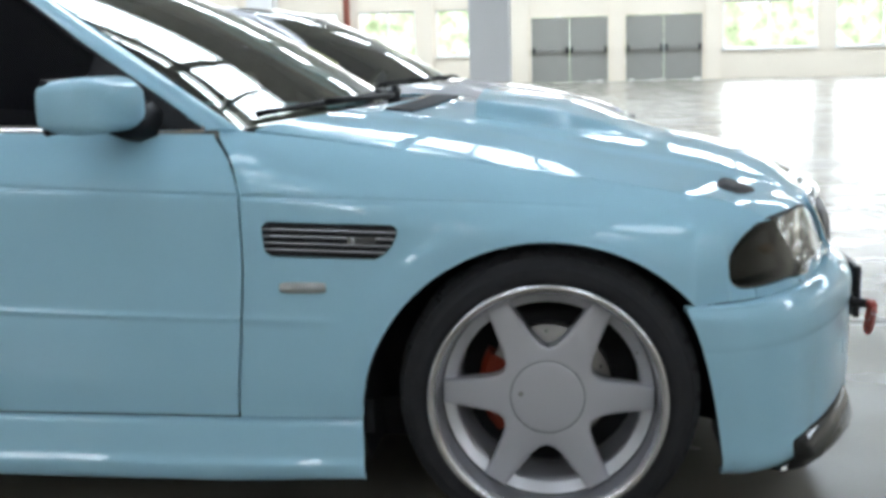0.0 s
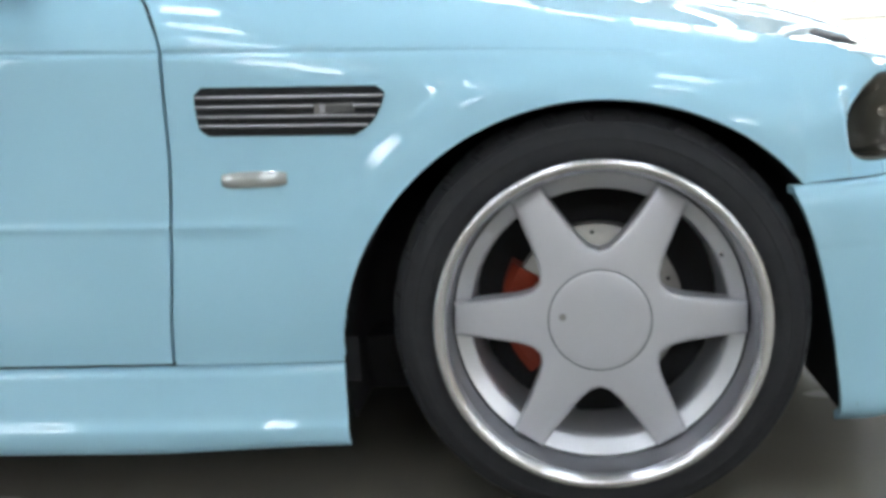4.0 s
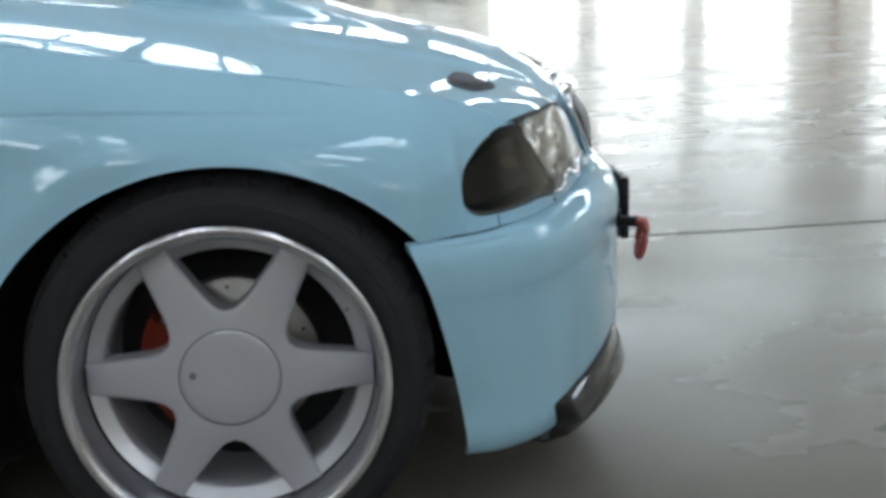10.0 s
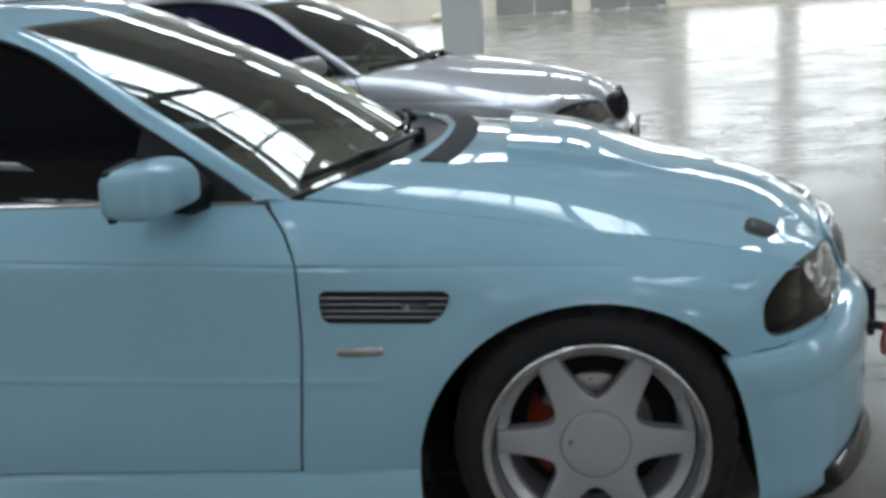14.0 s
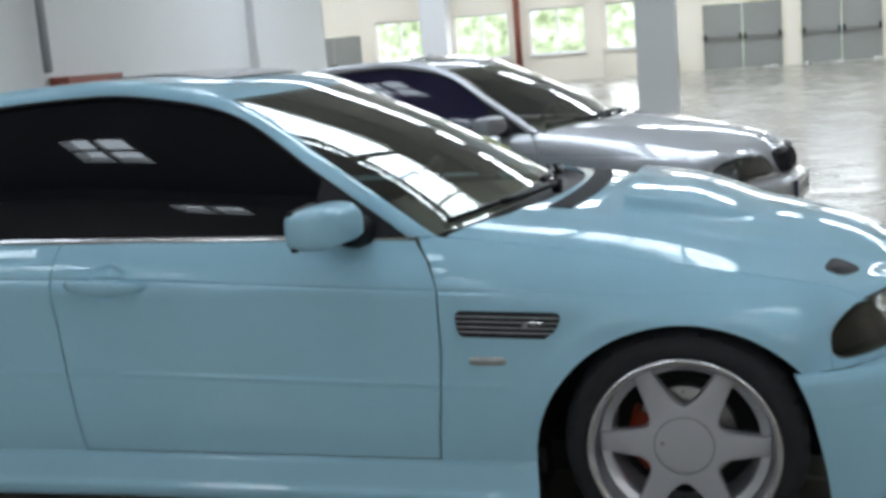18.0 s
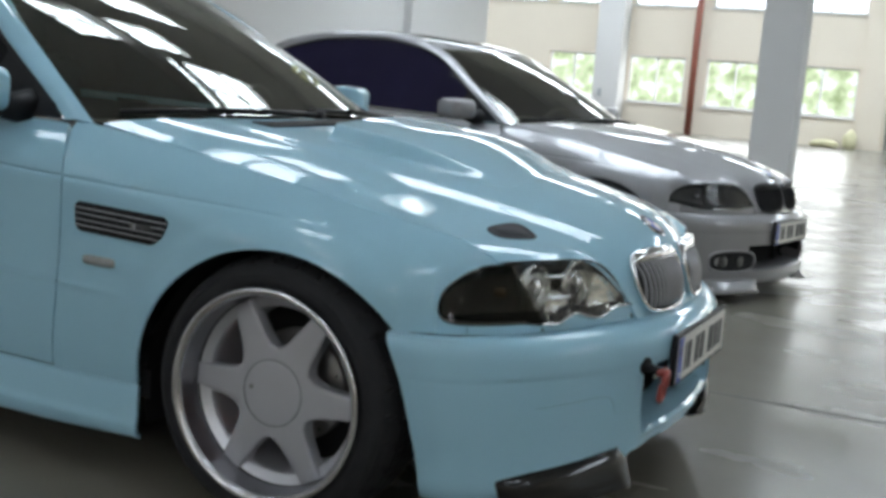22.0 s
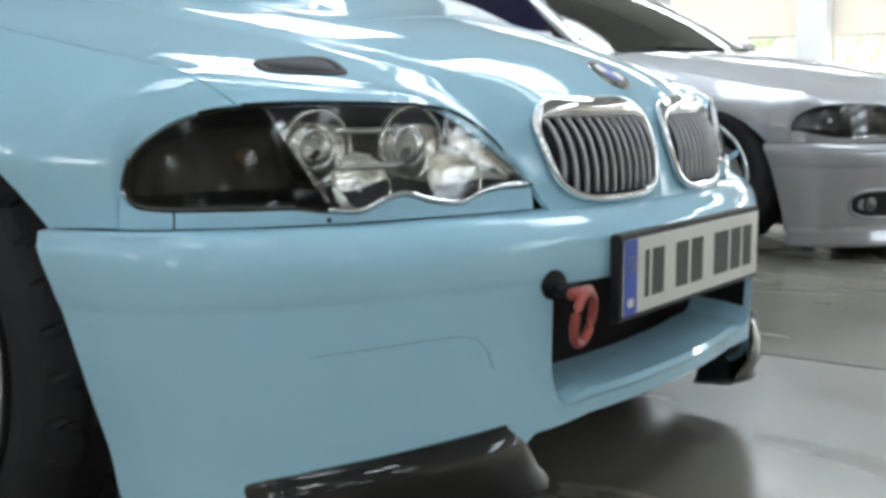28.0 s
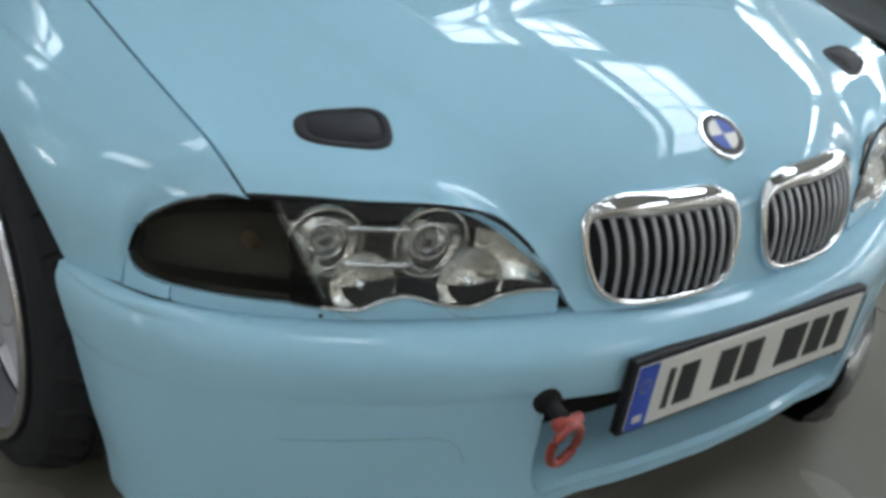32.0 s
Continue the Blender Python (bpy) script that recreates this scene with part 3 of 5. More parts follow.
def car(paint, label, place, sporty):
    lamp_low = first_low if sporty else late_low
    top = tagged(new("car"), label, "car", "parked cars")
    top.matrix_world = place
    al = arch_low(0)

    def shear(x, z):
        w = np.clip((-0.40 - x) / 0.2435, 0, 1) ** 2
        return (seam_x(z) + 0.643) * w

    lamp_x = dense(-0.6435, 0.297, 90, (-0.388, 0.297))
    P = side_grid(lamp_x, lambda x: al(x) if x < 0.2969 else 0.5035, lambda x: float(shut_z(x)), shoulder, 40, shear)
    # The fender's front end runs round the lamp's tip and along its upper edge.
    last = P[-1]
    tip = lamp_at(LAMP_END, 0.5035)
    end = float(np.interp(-float(shut_y(0.471)), _edge[:, 1], _s))
    low = [last[0] * (1 - k) + tip * k for k in np.linspace(0, 1, 9)[1:]] + [lamp_at(LAMP_END - 0.003, z) for z in np.linspace(0.5035, 0.556, 7)[1:]] + [lamp_at(q - 0.003 * (end - q) / (end - LAMP_END), float(lamp_high(q)) + 0.003, 0.0) for q in LAMP_END + (end - LAMP_END) * np.linspace(0.03, 0.985, 50) ** 1.8]
    low = np.array(low)
    rise = np.r_[0, np.cumsum(np.linalg.norm(np.diff(np.vstack([last[:1], low]), axis=0), axis=1))]
    tx = 0.297 + (0.466 - 0.297) * (rise / rise[-1])[1:]
    high = np.array([(x, -float(shut_y(x)), float(shut_z(x))) for x in tx])
    q = (last[:, 2] - last[0, 2]) / (last[-1, 2] - last[0, 2])
    swell = last - (last[0] + q[:, None] * (last[-1] - last[0]))
    size0 = np.linalg.norm(last[-1] - last[0])
    ext = [lo + q[:, None] * (hi - lo) + swell * (np.linalg.norm(hi - lo) / size0) ** 2.0 for lo, hi in zip(low, high)]
    P = np.concatenate([P, np.array(ext)], 0)
    chord = np.linalg.norm(P[:, -1] - P[:, 0], axis=1)
    both("front_fender", P, paint, top, np.minimum(0.010, 0.08 * chord)[:, None, None])
    # Door
    xs = np.array(sorted({*np.linspace(-0.649, -1.778, 40), *np.linspace(-1.565, -1.700, 28)}, reverse=True))

    def door_shear(x, z):
        u = (x + 0.649) / -1.129
        return (seam_x(z) + 0.643) * (1 - u) ** 3 + (-0.045 * (z - 0.26) / 0.62) * u**3

    P = side_grid(xs, lambda x: 0.262, belt_z, belt_in, 110, door_shear)
    # A shallow bowl behind the handle
    bowl = np.clip(1 - ((P[..., 0] + 1.632) / 0.060) ** 2 - ((P[..., 2] - 0.776) / 0.047) ** 2, 0, 1)
    P[..., 1] += 0.017 * np.sqrt(bowl)
    doors = both("door", P, paint, top, 0.02)
    for d, sy in zip(doors, (1, -1)):
        bm = bmesh.new()
        for i, x in enumerate(np.linspace(-1.765, -1.505, 13)):
            e = math.sin(math.pi * i / 12) ** 0.5
            ring = [bm.verts.new((x, sy * (-0.872 - 0.040 * e + 0.008 * math.cos(a)), 0.770 + 0.012 * (i / 12 - 0.5) * -1 + (0.008 + 0.015 * e) * math.sin(a))) for a in np.linspace(0, 2 * math.pi, 11)[:-1]]
            if i:
                for k in range(10):
                    bm.faces.new((last[k], last[(k + 1) % 10], ring[(k + 1) % 10], ring[k]))
            else:
                bm.faces.new(ring)
            last = ring
        bm.faces.new(last)
        part("door_handle", bm, paint, d, smooth=True)
    # Rear quarter and rear end
    rl = arch_low(BASE)
    xs = dense(-3.66, -1.7835, 90, (BASE - ARCH_R, BASE + ARCH_R))
    P = side_grid(xs, rl, lambda x: float(belt_z(x)), belt_in, 30, lambda x, z: (-0.045 * (z - 0.26) / 0.62) * np.clip((x + 2.3) / 0.514, 0, 1) ** 3)
    both("rear_quarter", P, paint, top, 0.018)
    # Boot lid, rear bumper
    P = np.array([[(x, y, z) for y in np.linspace(-0.74, 0.74, 16)] for x, z in ((-2.98, 0.945), (-3.2, 0.975), (-3.45, 0.985), (-3.62, 0.97), (-3.68, 0.93), (-3.71, 0.75), (-3.73, 0.62))])
    P[:, :, 2] -= 0.05 * (P[:, :, 1] / 0.74) ** 4
    sheet("boot_lid", P, paint, top, 0.01, (0, 0, 1))
    P = np.array([[(-3.74 + 0.12 * abs(y / 0.8) ** 4 - o, y, z) for y in np.linspace(-0.80, 0.80, 20)] for z, o in ((0.62, -0.01), (0.56, 0.02), (0.4, 0.02), (0.22, -0.01), (0.14, -0.05))])
    sheet("rear_bumper", P, paint, top, 0.01, (-1, 0, 0))
    # Sills
    xs = np.linspace(-0.390, -2.398, 44)
    prof = [(0.2555, -0.005), (0.252, 0.001), (0.235, 0.004), (0.20, 0.005), (0.178, 0.008), (0.164, 0.011), (0.157, 0.018), (0.150, 0.019), (0.129, 0.012), (0.113, 0.001), (0.103, -0.03)]
    P = np.array([[(x, -(half_width(x) - 0.028 + o * (0.72 if o > 0 else 1) * min(1, 0.25 + (x + 2.40) / 0.35, 0.45 + (-0.39 - x) / 0.25)), z + max(0, 0.16 - z) * 0.25 * max(0, 1 - (-0.39 - x) / 0.3)) for z, o in prof] for x in xs])
    both("side_skirt", P, paint, top, 0.01)
    # Bonnet
    Q = hood_grid()
    full = np.concatenate([Q[:, :0:-1], Q * (1, -1, 1)], 1)
    hood = sheet("bonnet", full, paint, top, 0.008, (0.2, 0, 1))
    # Bumper: below the lamps, with its opening
    zs = np.array([0.124, 0.129, 0.138, 0.15, 0.17, 0.188, 0.206, 0.225, 0.229, 0.235, 0.243, 0.253, 0.265, 0.28, 0.30, 0.34, 0.372, 0.39, 0.397, 0.4005, 0.403, 0.406, 0.411, 0.416, 0.424, 0.438, 0.455, 0.466, 0.476, 0.484, 0.491, 0.496, 0.499, 0.5002])
    sy = bump_s(0.375 if sporty else 0.45)
    ss = np.r_[np.linspace(0, sy, 52), np.linspace(sy, 1, 18)[1:]]
    ss = np.r_[ss, 2 - ss[-2::-1]]

    def bpoint(s, z):
        m = s > 1
        s1 = 2 - s if m else s
        if sporty and z < 0.225:
            # Between the splitters the underside rises to a slim lip
            k = min(1.0, max(0.0, (s1 - 0.57) / 0.07))
            z = z + (0.225 - z) * 0.72 * k * k * (3 - 2 * k)
        p = bump_at(s1, z, float(bump_tight(z)) * min(1.0, max(0.0, 1 - (s1 - 0.15) / 0.25)))
        k = max(0.0, 1 - s1 / 0.35)
        p = p + np.array([(float(arch_x(z)) - 0.262) * k, float(arch_y(z)) * k**0.7, 0])
        if z < 0.24 and s1 > sy:
            p[0] += (-0.022 if sporty else 0.018) * min(1, (s1 - sy) / 0.1) * min(1, (0.24 - z) / 0.02)
        if m:
            p = p * (1, -1, 1)
        return p

    i0, i1 = 51, len(ss) - 52
    j0, j1 = [int(np.argmin(abs(zs - v))) for v in ((0.225, 0.403) if sporty else (0.206, 0.34))]

    def rounded(s, z):
        """Moves places near the opening's lower corners inwards, so that these are round."""
        z0, r = zs[j0], 0.035
        if z >= z0:
            d = np.clip(1 - (z - z0) / 0.075, 0, 1)
            d = r * (1 - math.sqrt(max(0.0, 1 - d * d)))
        else:
            d = r * np.clip(1 - (z0 - z) / 0.06, 0, 1)
        m, s1 = s > 1, (2 - s if s > 1 else s)
        d *= np.clip(1 - (sy - s1) / 0.10, 0, 1) if s1 < sy else np.clip(1 - (s1 - sy) / 0.20, 0, 1)
        s1 += d
        return 2 - s1 if m else s1

    P = np.array([[bpoint(rounded(s, z), z) for z in zs] for s in ss])

    def hole(i, j):
        if not (i0 <= i < i1 and j0 <= j < j1):
            return False
        return True

    bumper = sheet("front_bumper", P, paint, top, 0.012, (1, 0, 0), hole)
    # Walls and mesh of the opening
    ring = [P[i, j0] for i in range(i0, i1 + 1)] + [P[i1, j] for j in range(j0, j1 + 1)] + [P[i, j1] for i in range(i1, i0 - 1, -1)] + [P[i0, j] for j in range(j1, j0 - 1, -1)]
    ring = np.array(ring)
    tunnel = np.stack([ring, ring - (0.06, 0, 0), ring * (1, 0.97, 1) - (0.13, 0, 0)])
    mk("intake_wall", tunnel.reshape(-1, 3), [(a * len(ring) + k, a * len(ring) + k + 1, (a + 1) * len(ring) + k + 1, (a + 1) * len(ring) + k) for a in range(2) for k in range(len(ring) - 1)], BLACK, bumper)
    k = i1 - i0 + 1
    shelf = np.array([[p + (0.0, 0, 0.0006), p + (-0.012, 0, 0.006), p + (-0.05, 0, 0.012), p * (1, 0.99, 1) + (-0.12, 0, 0.018)] for p in np.concatenate([ring[-6:-1], ring[: k + 5]])])
    sheet("intake_shelf", shelf, paint, bumper, 0.003, (0, 0, 1))
    box("intake_mesh", (0.50, -0.48, 0.13), (0.52, 0.48, 0.46), DARK, bumper)
    # Strip below the lamp
    for a, b in ((LAMP_END - 0.003, 0.146), (0.151, 1.0)):
        P = np.array([[lamp_at(s, z, 0.0) for z in (0.5025, 0.506, float(lamp_low(s)) - 0.004)] for s in np.linspace(a, b, 50)])
        both("lamp_trim_strip", P, paint, top, 0.01, (0.7, -0.7, 0))
    # Lamps
    for sgn in (1, -1):
        hl = new("headlight")
        hl.parent = top
        hl["label"] = "clear headlight with a smoked indicator corner"
        M = np.array((1, sgn, 1))
        o = (0.7, -0.7 * sgn, 0.2)
        sheet("seal", lamp_grid(LAMP_END, 1, 70, 6, 0.010 if sporty else 0.001, 0.0045 if sporty else 0.006, 0.0, lamp_low) * M, DARK, hl, 0.004, o, skip=lambda i, j: 8 < i < 68 and 0 < j < 4)
        glass = sheet("indicator_glass", lamp_grid(LAMP_END + 0.0005, 0.40, 60, 16, -0.001, -0.002, 0.13, lamp_low) * M, SMOKE if sporty else SHADED, hl, 0.003, o, label="smoked dark indicator glass" if sporty else "clear indicator glass")
        glass.visible_shadow = False
        B = []
        for q in np.linspace(LAMP_END + 0.010, 0.395, 30):
            zl, zh = float(lamp_low(q)), float(lamp_high(q))
            deep = 0.034 * min(1, (zh - zl) / 0.09)
            B.append([lamp_at(q, zl + 0.001, 0.004), lamp_at(q, zl * 0.9 + zh * 0.1, deep * 0.75), lamp_at(q, zl * 0.62 + zh * 0.38, deep), lamp_at(q, zl * 0.38 + zh * 0.62, deep), lamp_at(q, zl * 0.1 + zh * 0.9, deep * 0.75), lamp_at(q, zh - 0.001, 0.004)])
        sheet("indicator_bowl", np.array(B) * M, SMOKED_BOWL if sporty else MIST, hl, 0.003, o)
        c = Vector(lamp_at(0.30, 0.588, 0.020) * M)
        bm = bmesh.new()
        bmesh.ops.create_uvsphere(bm, u_segments=16, v_segments=10, radius=0.011 if sporty else 0.016, matrix=Matrix.Translation(c) @ Matrix.Diagonal((1.5, 1, 1, 1)))
        part("indicator_bulb", bm, AMBER if sporty else CHROME, hl, smooth=True)
        # Deep dark housing
        H = []
        for q in np.linspace(0.400, 0.990, 50):
            zl, zh = float(lamp_low(q)), float(lamp_high(q))
            H.append([lamp_at(q, zl, 0.002), lamp_at(q, zl + 0.002, 0.030), lamp_at(q, zl * 0.66 + zh * 0.34, 0.036), lamp_at(q, zl * 0.34 + zh * 0.66, 0.036), lamp_at(q, zh - 0.002, 0.030), lamp_at(q, zh, 0.002)])
        sheet("lamp_housing", np.array(H) * M, HOUSING, hl, 0.003, o)
        ln = sheet("lens", lamp_grid(0.405, 0.985, 36, 14, -0.002, -0.002, 0.13, lamp_low) * M, CLEAR if sporty else SHADED, hl, 0.003, o, label="clear lens" if sporty else "dark tinted lens")
        ln.visible_shadow = False
        for q, z, r, deep in ((0.462, 0.595, 0.0505, 0.013), (0.695, 0.597, 0.0525, 0.013), (0.545, 0.547, 0.046, 0.004), (0.785, 0.550, 0.049, 0.004)):
            c, c2 = lamp_at(q, z, deep), lamp_at(q, z, deep + 0.03)
            ax = (Vector((c - c2) * M) + Vector((0.012, 0, 0 if deep > 0.011 else 0.013))).normalized()
            m = Matrix.Translation(Vector(c * M)) @ ax.to_track_quat("-Y", "Z").to_matrix().to_4x4()
            if deep > 0.011:
                # Projector: ring, dark gap, bright bowl and a glass eye
                revolve("lamp_ring", [(r * 0.90, 0.010), (r * 0.93, 0.002), (r * 0.97, -0.001), (r * 1.02, 0.002), (r * 1.03, 0.012)], REFLECT, hl, m, 44)
                revolve("lamp_bowl", [(r * 0.86, 0.008), (r * 0.74, 0.014), (r * 0.60, 0.018), (r * 0.54, 0.012), (r * 0.50, 0.012), (r * 0.46, 0.020), (0, 0.022)], REFLECT, hl, m, 40)
                revolve("projector_eye", [(r * 0.47, 0.014), (r * 0.44, 0.004), (r * 0.34, -0.003), (r * 0.18, -0.007), (0, -0.008)], PROJECTOR, hl, m, 32)
                revolve("eye_rim", [(r * 0.46, 0.010), (r * 0.50, 0.004), (r * 0.55, 0.010)], CHROME, hl, m, 32)
            else:
                revolve("lamp_bowl", [(r * 1.0, 0.0), (r * 0.97, 0.002), (r * 0.84, 0.005), (r * 0.62, 0.009), (r * 0.36, 0.012), (0, 0.013)], REFLECT, hl, m, 16, smooth=False)
                revolve("bulb_shield", [(0, 0.001), (r * 0.13, 0.003), (r * 0.17, 0.007), (r * 0.17, 0.013)], CHROME, hl, m, 20)
        tube("lamp_seal", np.array([lamp_at(q, float(lamp_high(q)) + 0.0015, 0.0015) for q in np.linspace(0.20, 0.93, 40)]) * M, 0.0032, BLACK, hl, 6)
        # Bright corner plates
        C = np.array([[lamp_at(q, float(lamp_low(q)) * (1 - v) + float(lamp_high(q)) * v, 0.010 + 0.012 * math.sin(math.pi * v)) for v in np.linspace(0.06, 0.92, 6)] for q in np.linspace(0.80, 0.98, 14)])
        sheet("corner_reflector", C * M, REFLECT, hl, 0.003, o)
        C = np.array([[lamp_at(0.412 + 0.020 * k + 0.13 * (0.5 - v), float(lamp_low(0.43)) * (1 - v) + float(lamp_high(0.43)) * v, 0.006 + 0.02 * k) for v in np.linspace(0.06, 0.96, 8)] for k in (0, 1)])
        sheet("side_reflector", C * M, REFLECT, hl, 0.003, o)
        for q in np.linspace(0.545, 0.605, 4):
            tube("lamp_rib", np.array([lamp_at(q + 0.06 * (0.59 - z), z, 0.030) for z in np.linspace(0.560, 0.640, 6)]) * M, 0.0022, HOUSING, hl, 5)
        for z in (0.618, 0.572):
            tube("chrome_bar", np.array([lamp_at(q, z, 0.009) for q in np.linspace(0.50, 0.65, 8)]) * M, 0.0048, CHROME, hl, 8)
        rim = np.array([lamp_at(q, float(lamp_low(q)) + 0.001, -0.003) for q in np.linspace(0.46, 0.985, 80)]) * M
        tube("chrome_edge", rim, 0.0030, CHROME, hl, 6)
    # Kidney grilles
    for sgn in (1, -1):
        k = new("kidney_grille")
        k.parent = top
        k["label"] = "chrome framed kidney grille with vertical slats" if sporty else "black kidney grille"

        def kid(u, v, lift=0.0):
            """A place on the nose: u over the grille's width, v over its height."""
            y = 0.168 + u * 0.137
            t = 0.892 - v * 0.083
            p, q = hood_at(t, y / 0.735), hood_at(min(1, t + 0.01), y / 0.735)
            d = q - p
            n = np.array([-d[2], 0, d[0]])
            n /= np.linalg.norm(n) + 1e-9
            return (p + n * lift) * (1, -sgn, 1)

        def outline(a, w=1.0, h=1.0):
            c, s = math.cos(a), math.sin(a)
            e = 0.50
            u, v = math.copysign(abs(c) ** e, c), math.copysign(abs(s) ** e, s)
            u = u * (1 - 0.10 * max(0, -v)) if c > 0 else u * (1 - 0.08 * max(0, -v))
            return u * w, v * h

        A = np.linspace(0, 2 * math.pi, 61)[:-1]
        backing = [kid(*outline(a, 0.97, 0.97), 0.008) for a in A]
        mk("grille_back", backing + [kid(0, 0, 0.008)], [(i, (i + 1) % 60, 60) for i in range(60)], DARK, k)
        frame_m = CHROME if sporty else BLACK
        tube("grille_frame", [kid(*outline(a), 0.008) for a in A], [0.0062 + 0.0150 * max(0, math.sin(a)) ** 2 for a in A], frame_m, k, 10, True)
        for i in range(12):
            u = -0.85 + 1.70 * i / 11
            h = 0.86 if abs(u) < 0.7 else 0.72
            pts = [kid(u, v * h, 0.009 + 0.009 * (1 - v * v)) for v in np.linspace(-1, 1, 9)]
            tube("slat", pts, 0.0038, SLAT if sporty else BLACK, k, 6)
    # Badge
    b = new("bonnet_badge")
    b.parent = top
    mid = hood_grid()[:, 0]
    k = int(np.argmin(abs(mid[:, 0] - hood_at(0.688, 0)[0])))
    c, dz = mid[k], mid[k + 2] - mid[k - 2]
    tilt = math.degrees(math.atan2(dz[2], dz[0]))
    b.matrix_basis = pose(c[0], 0, c[2] - 0.0015, 0, -tilt * 0.85, 0)
    bm = bmesh.new()
    bmesh.ops.create_cone(bm, cap_ends=True, segments=40, radius1=0.043, radius2=0.041, depth=0.005)
    part("badge_ring", bm, CHROME, b)
    bm = bmesh.new()
    bmesh.ops.create_cone(bm, cap_ends=True, segments=40, radius1=0.0385, radius2=0.038, depth=0.007)
    part("badge_band", bm, INK, b)
    for q in range(4):
        bm = bmesh.new()
        vs = [bm.verts.new((0, 0, 0.0042))] + [bm.verts.new((0.027 * math.cos(a), 0.027 * math.sin(a), 0.0042)) for a in np.linspace(q * math.pi / 2, (q + 1) * math.pi / 2, 10)]
        bm.faces.new(vs)
        part("badge_quarter", bm, PLATEBLUE if q % 2 else WHITE, b)
    # Windscreen, roof, pillars, glass
    us = np.linspace(0, 1, 90)
    R, G = rail(us), glass_top(us)
    lean = pc([-3.0, -2.5, -1.9, -1.3, -0.7], [0.37, 0.345, 0.32, 0.35, 0.39])
    G[:, 1] = [-0.780 + float(lean(g[0])) * (g[2] - 0.88) + 0.28 * (g[2] - 0.88) ** 2 for g in G]
    both("pillar_and_roof_rail", np.stack([R * (1 - k) + G * k + np.array((0, -0.012 * math.sin(math.pi * k), 0.006 * math.sin(math.pi * k))) for k in np.linspace(0, 1, 6)], 1), paint, top, 0.012, (0, -1, 0.4))
    gx = np.linspace(-0.722, -2.925, 90)
    Bt = np.array([belt_point(x, 0.004, -0.004) for x in gx])
    rows = []
    for k in np.linspace(0, 1, 12):
        pts = []
        for bt, g in zip(Bt, G):
            x, dz = bt[0] * (1 - k) + g[0] * k, (g[2] - bt[2]) * k
            z = bt[2] + dz
            pts.append((x, -0.776 + float(lean(x)) * (z - 0.88) + 0.28 * (z - 0.88) ** 2, z))
        rows.append(pts)
    Pg = np.stack(rows, 1)
    cut = 52
    both("side_window", Pg[: cut + 1], TINT if sporty else FILM, top, 0.004)
    both("rear_side_window", Pg[cut:] * 1.0, TINT if sporty else FILM, top, 0.004)
    Pf = np.stack([Bt + (0, -0.004, -0.006), Bt + (0, -0.008, 0.0), Bt + (0, -0.006, 0.010), Bt + (0, 0.0, 0.012)], 1)
    both("belt_moulding", Pf, CHROME, top, 0.003)
    sgt = np.array([g + (0, -0.005, 0.0) for g in G[2:]])
    for s in (1, -1):
        tube("window_trim", sgt * (1, s, 1), 0.006, BLACK, top, 6)
    # Roof
    ru = np.linspace(0.30, 0.70, 24)
    RR = rail(ru)
    vy = np.linspace(-1, 1, 25)
    P = np.array([[(r[0] + 0.075 * (1 - v * v) * (1 - i / 23) - 0.03 * (1 - v * v) * (i / 23), v * abs(r[1]), r[2] + 0.006 * (1 - abs(v) ** 2.2)) for v in vy] for i, r in enumerate(RR)])
    sheet("roof", P, paint, top, 0.012, (0, 0, 1))
    front, rear = P[0], P[-1]
    S = P[4:13, 5:20] + (0, 0, 0.004)
    sheet("sunroof_glass", S, TINT, top, 0.003, (0, 0, 1))
    cowl = np.array([(-0.47 - 0.185 * abs(v) ** 2.2, v * 0.762, 0.890 - 0.026 * v * v) for v in vy])
    W = np.array([[cowl[j] * (1 - k) + front[j] * k + screen_bow(vy[j], k) for j in range(25)] for k in np.linspace(0, 1, 16)])
    ws = sheet("windscreen", W, GLASS, top, 0.004, (0.5, 0, 0.8))
    ws.visible_shadow = False
    if sporty:
        ring = new("windscreen_sticker")
        ring.parent = top
        ring["label"] = "pale yellow broken ring sticker on the windscreen"
        for a0 in range(0, 360, 60):
            pts = []
            for a in np.linspace(radians(a0), radians(a0 + 46), 7):
                v, k = 0.42 + 0.060 * math.cos(a), 0.29 + 0.060 * math.sin(a)
                j = (v + 1) * 12
                i, h = int(j), k * 15
                g, f0 = int(h), j - int(j)
                q = (W[g, i] * (1 - f0) + W[g, i + 1] * f0) * (1 - h + g) + (W[g + 1, i] * (1 - f0) + W[g + 1, i + 1] * f0) * (h - g)
                pts.append(q + (0.0015, 0, 0.0025))
            tube("sticker_arc", pts, 0.0042, STICKER, ring, 6)
    deck = np.array([(-2.98, v * 0.70, 0.93) for v in vy])
    W = np.array([[rear[j] * (1 - k) + deck[j] * k for j in range(25)] for k in np.linspace(0, 1, 8)])
    sheet("rear_window", W, TINT, top, 0.004, (-0.5, 0, 0.8))
    # Cowl, wipers
    Cw = np.array([[cowl[j] * (1 - k) + np.array((hood_at(0, abs(v))[0], v * 0.768, hood_at(0, abs(v))[2] - 0.012)) * k - np.array((0, 0, 0.02 * math.sin(math.pi * k))) for j, v in enumerate(vy)] for k in np.linspace(0, 1, 5)])
    sheet("cowl_tray", Cw, BLACK, top, 0.004, (0, 0, 1))
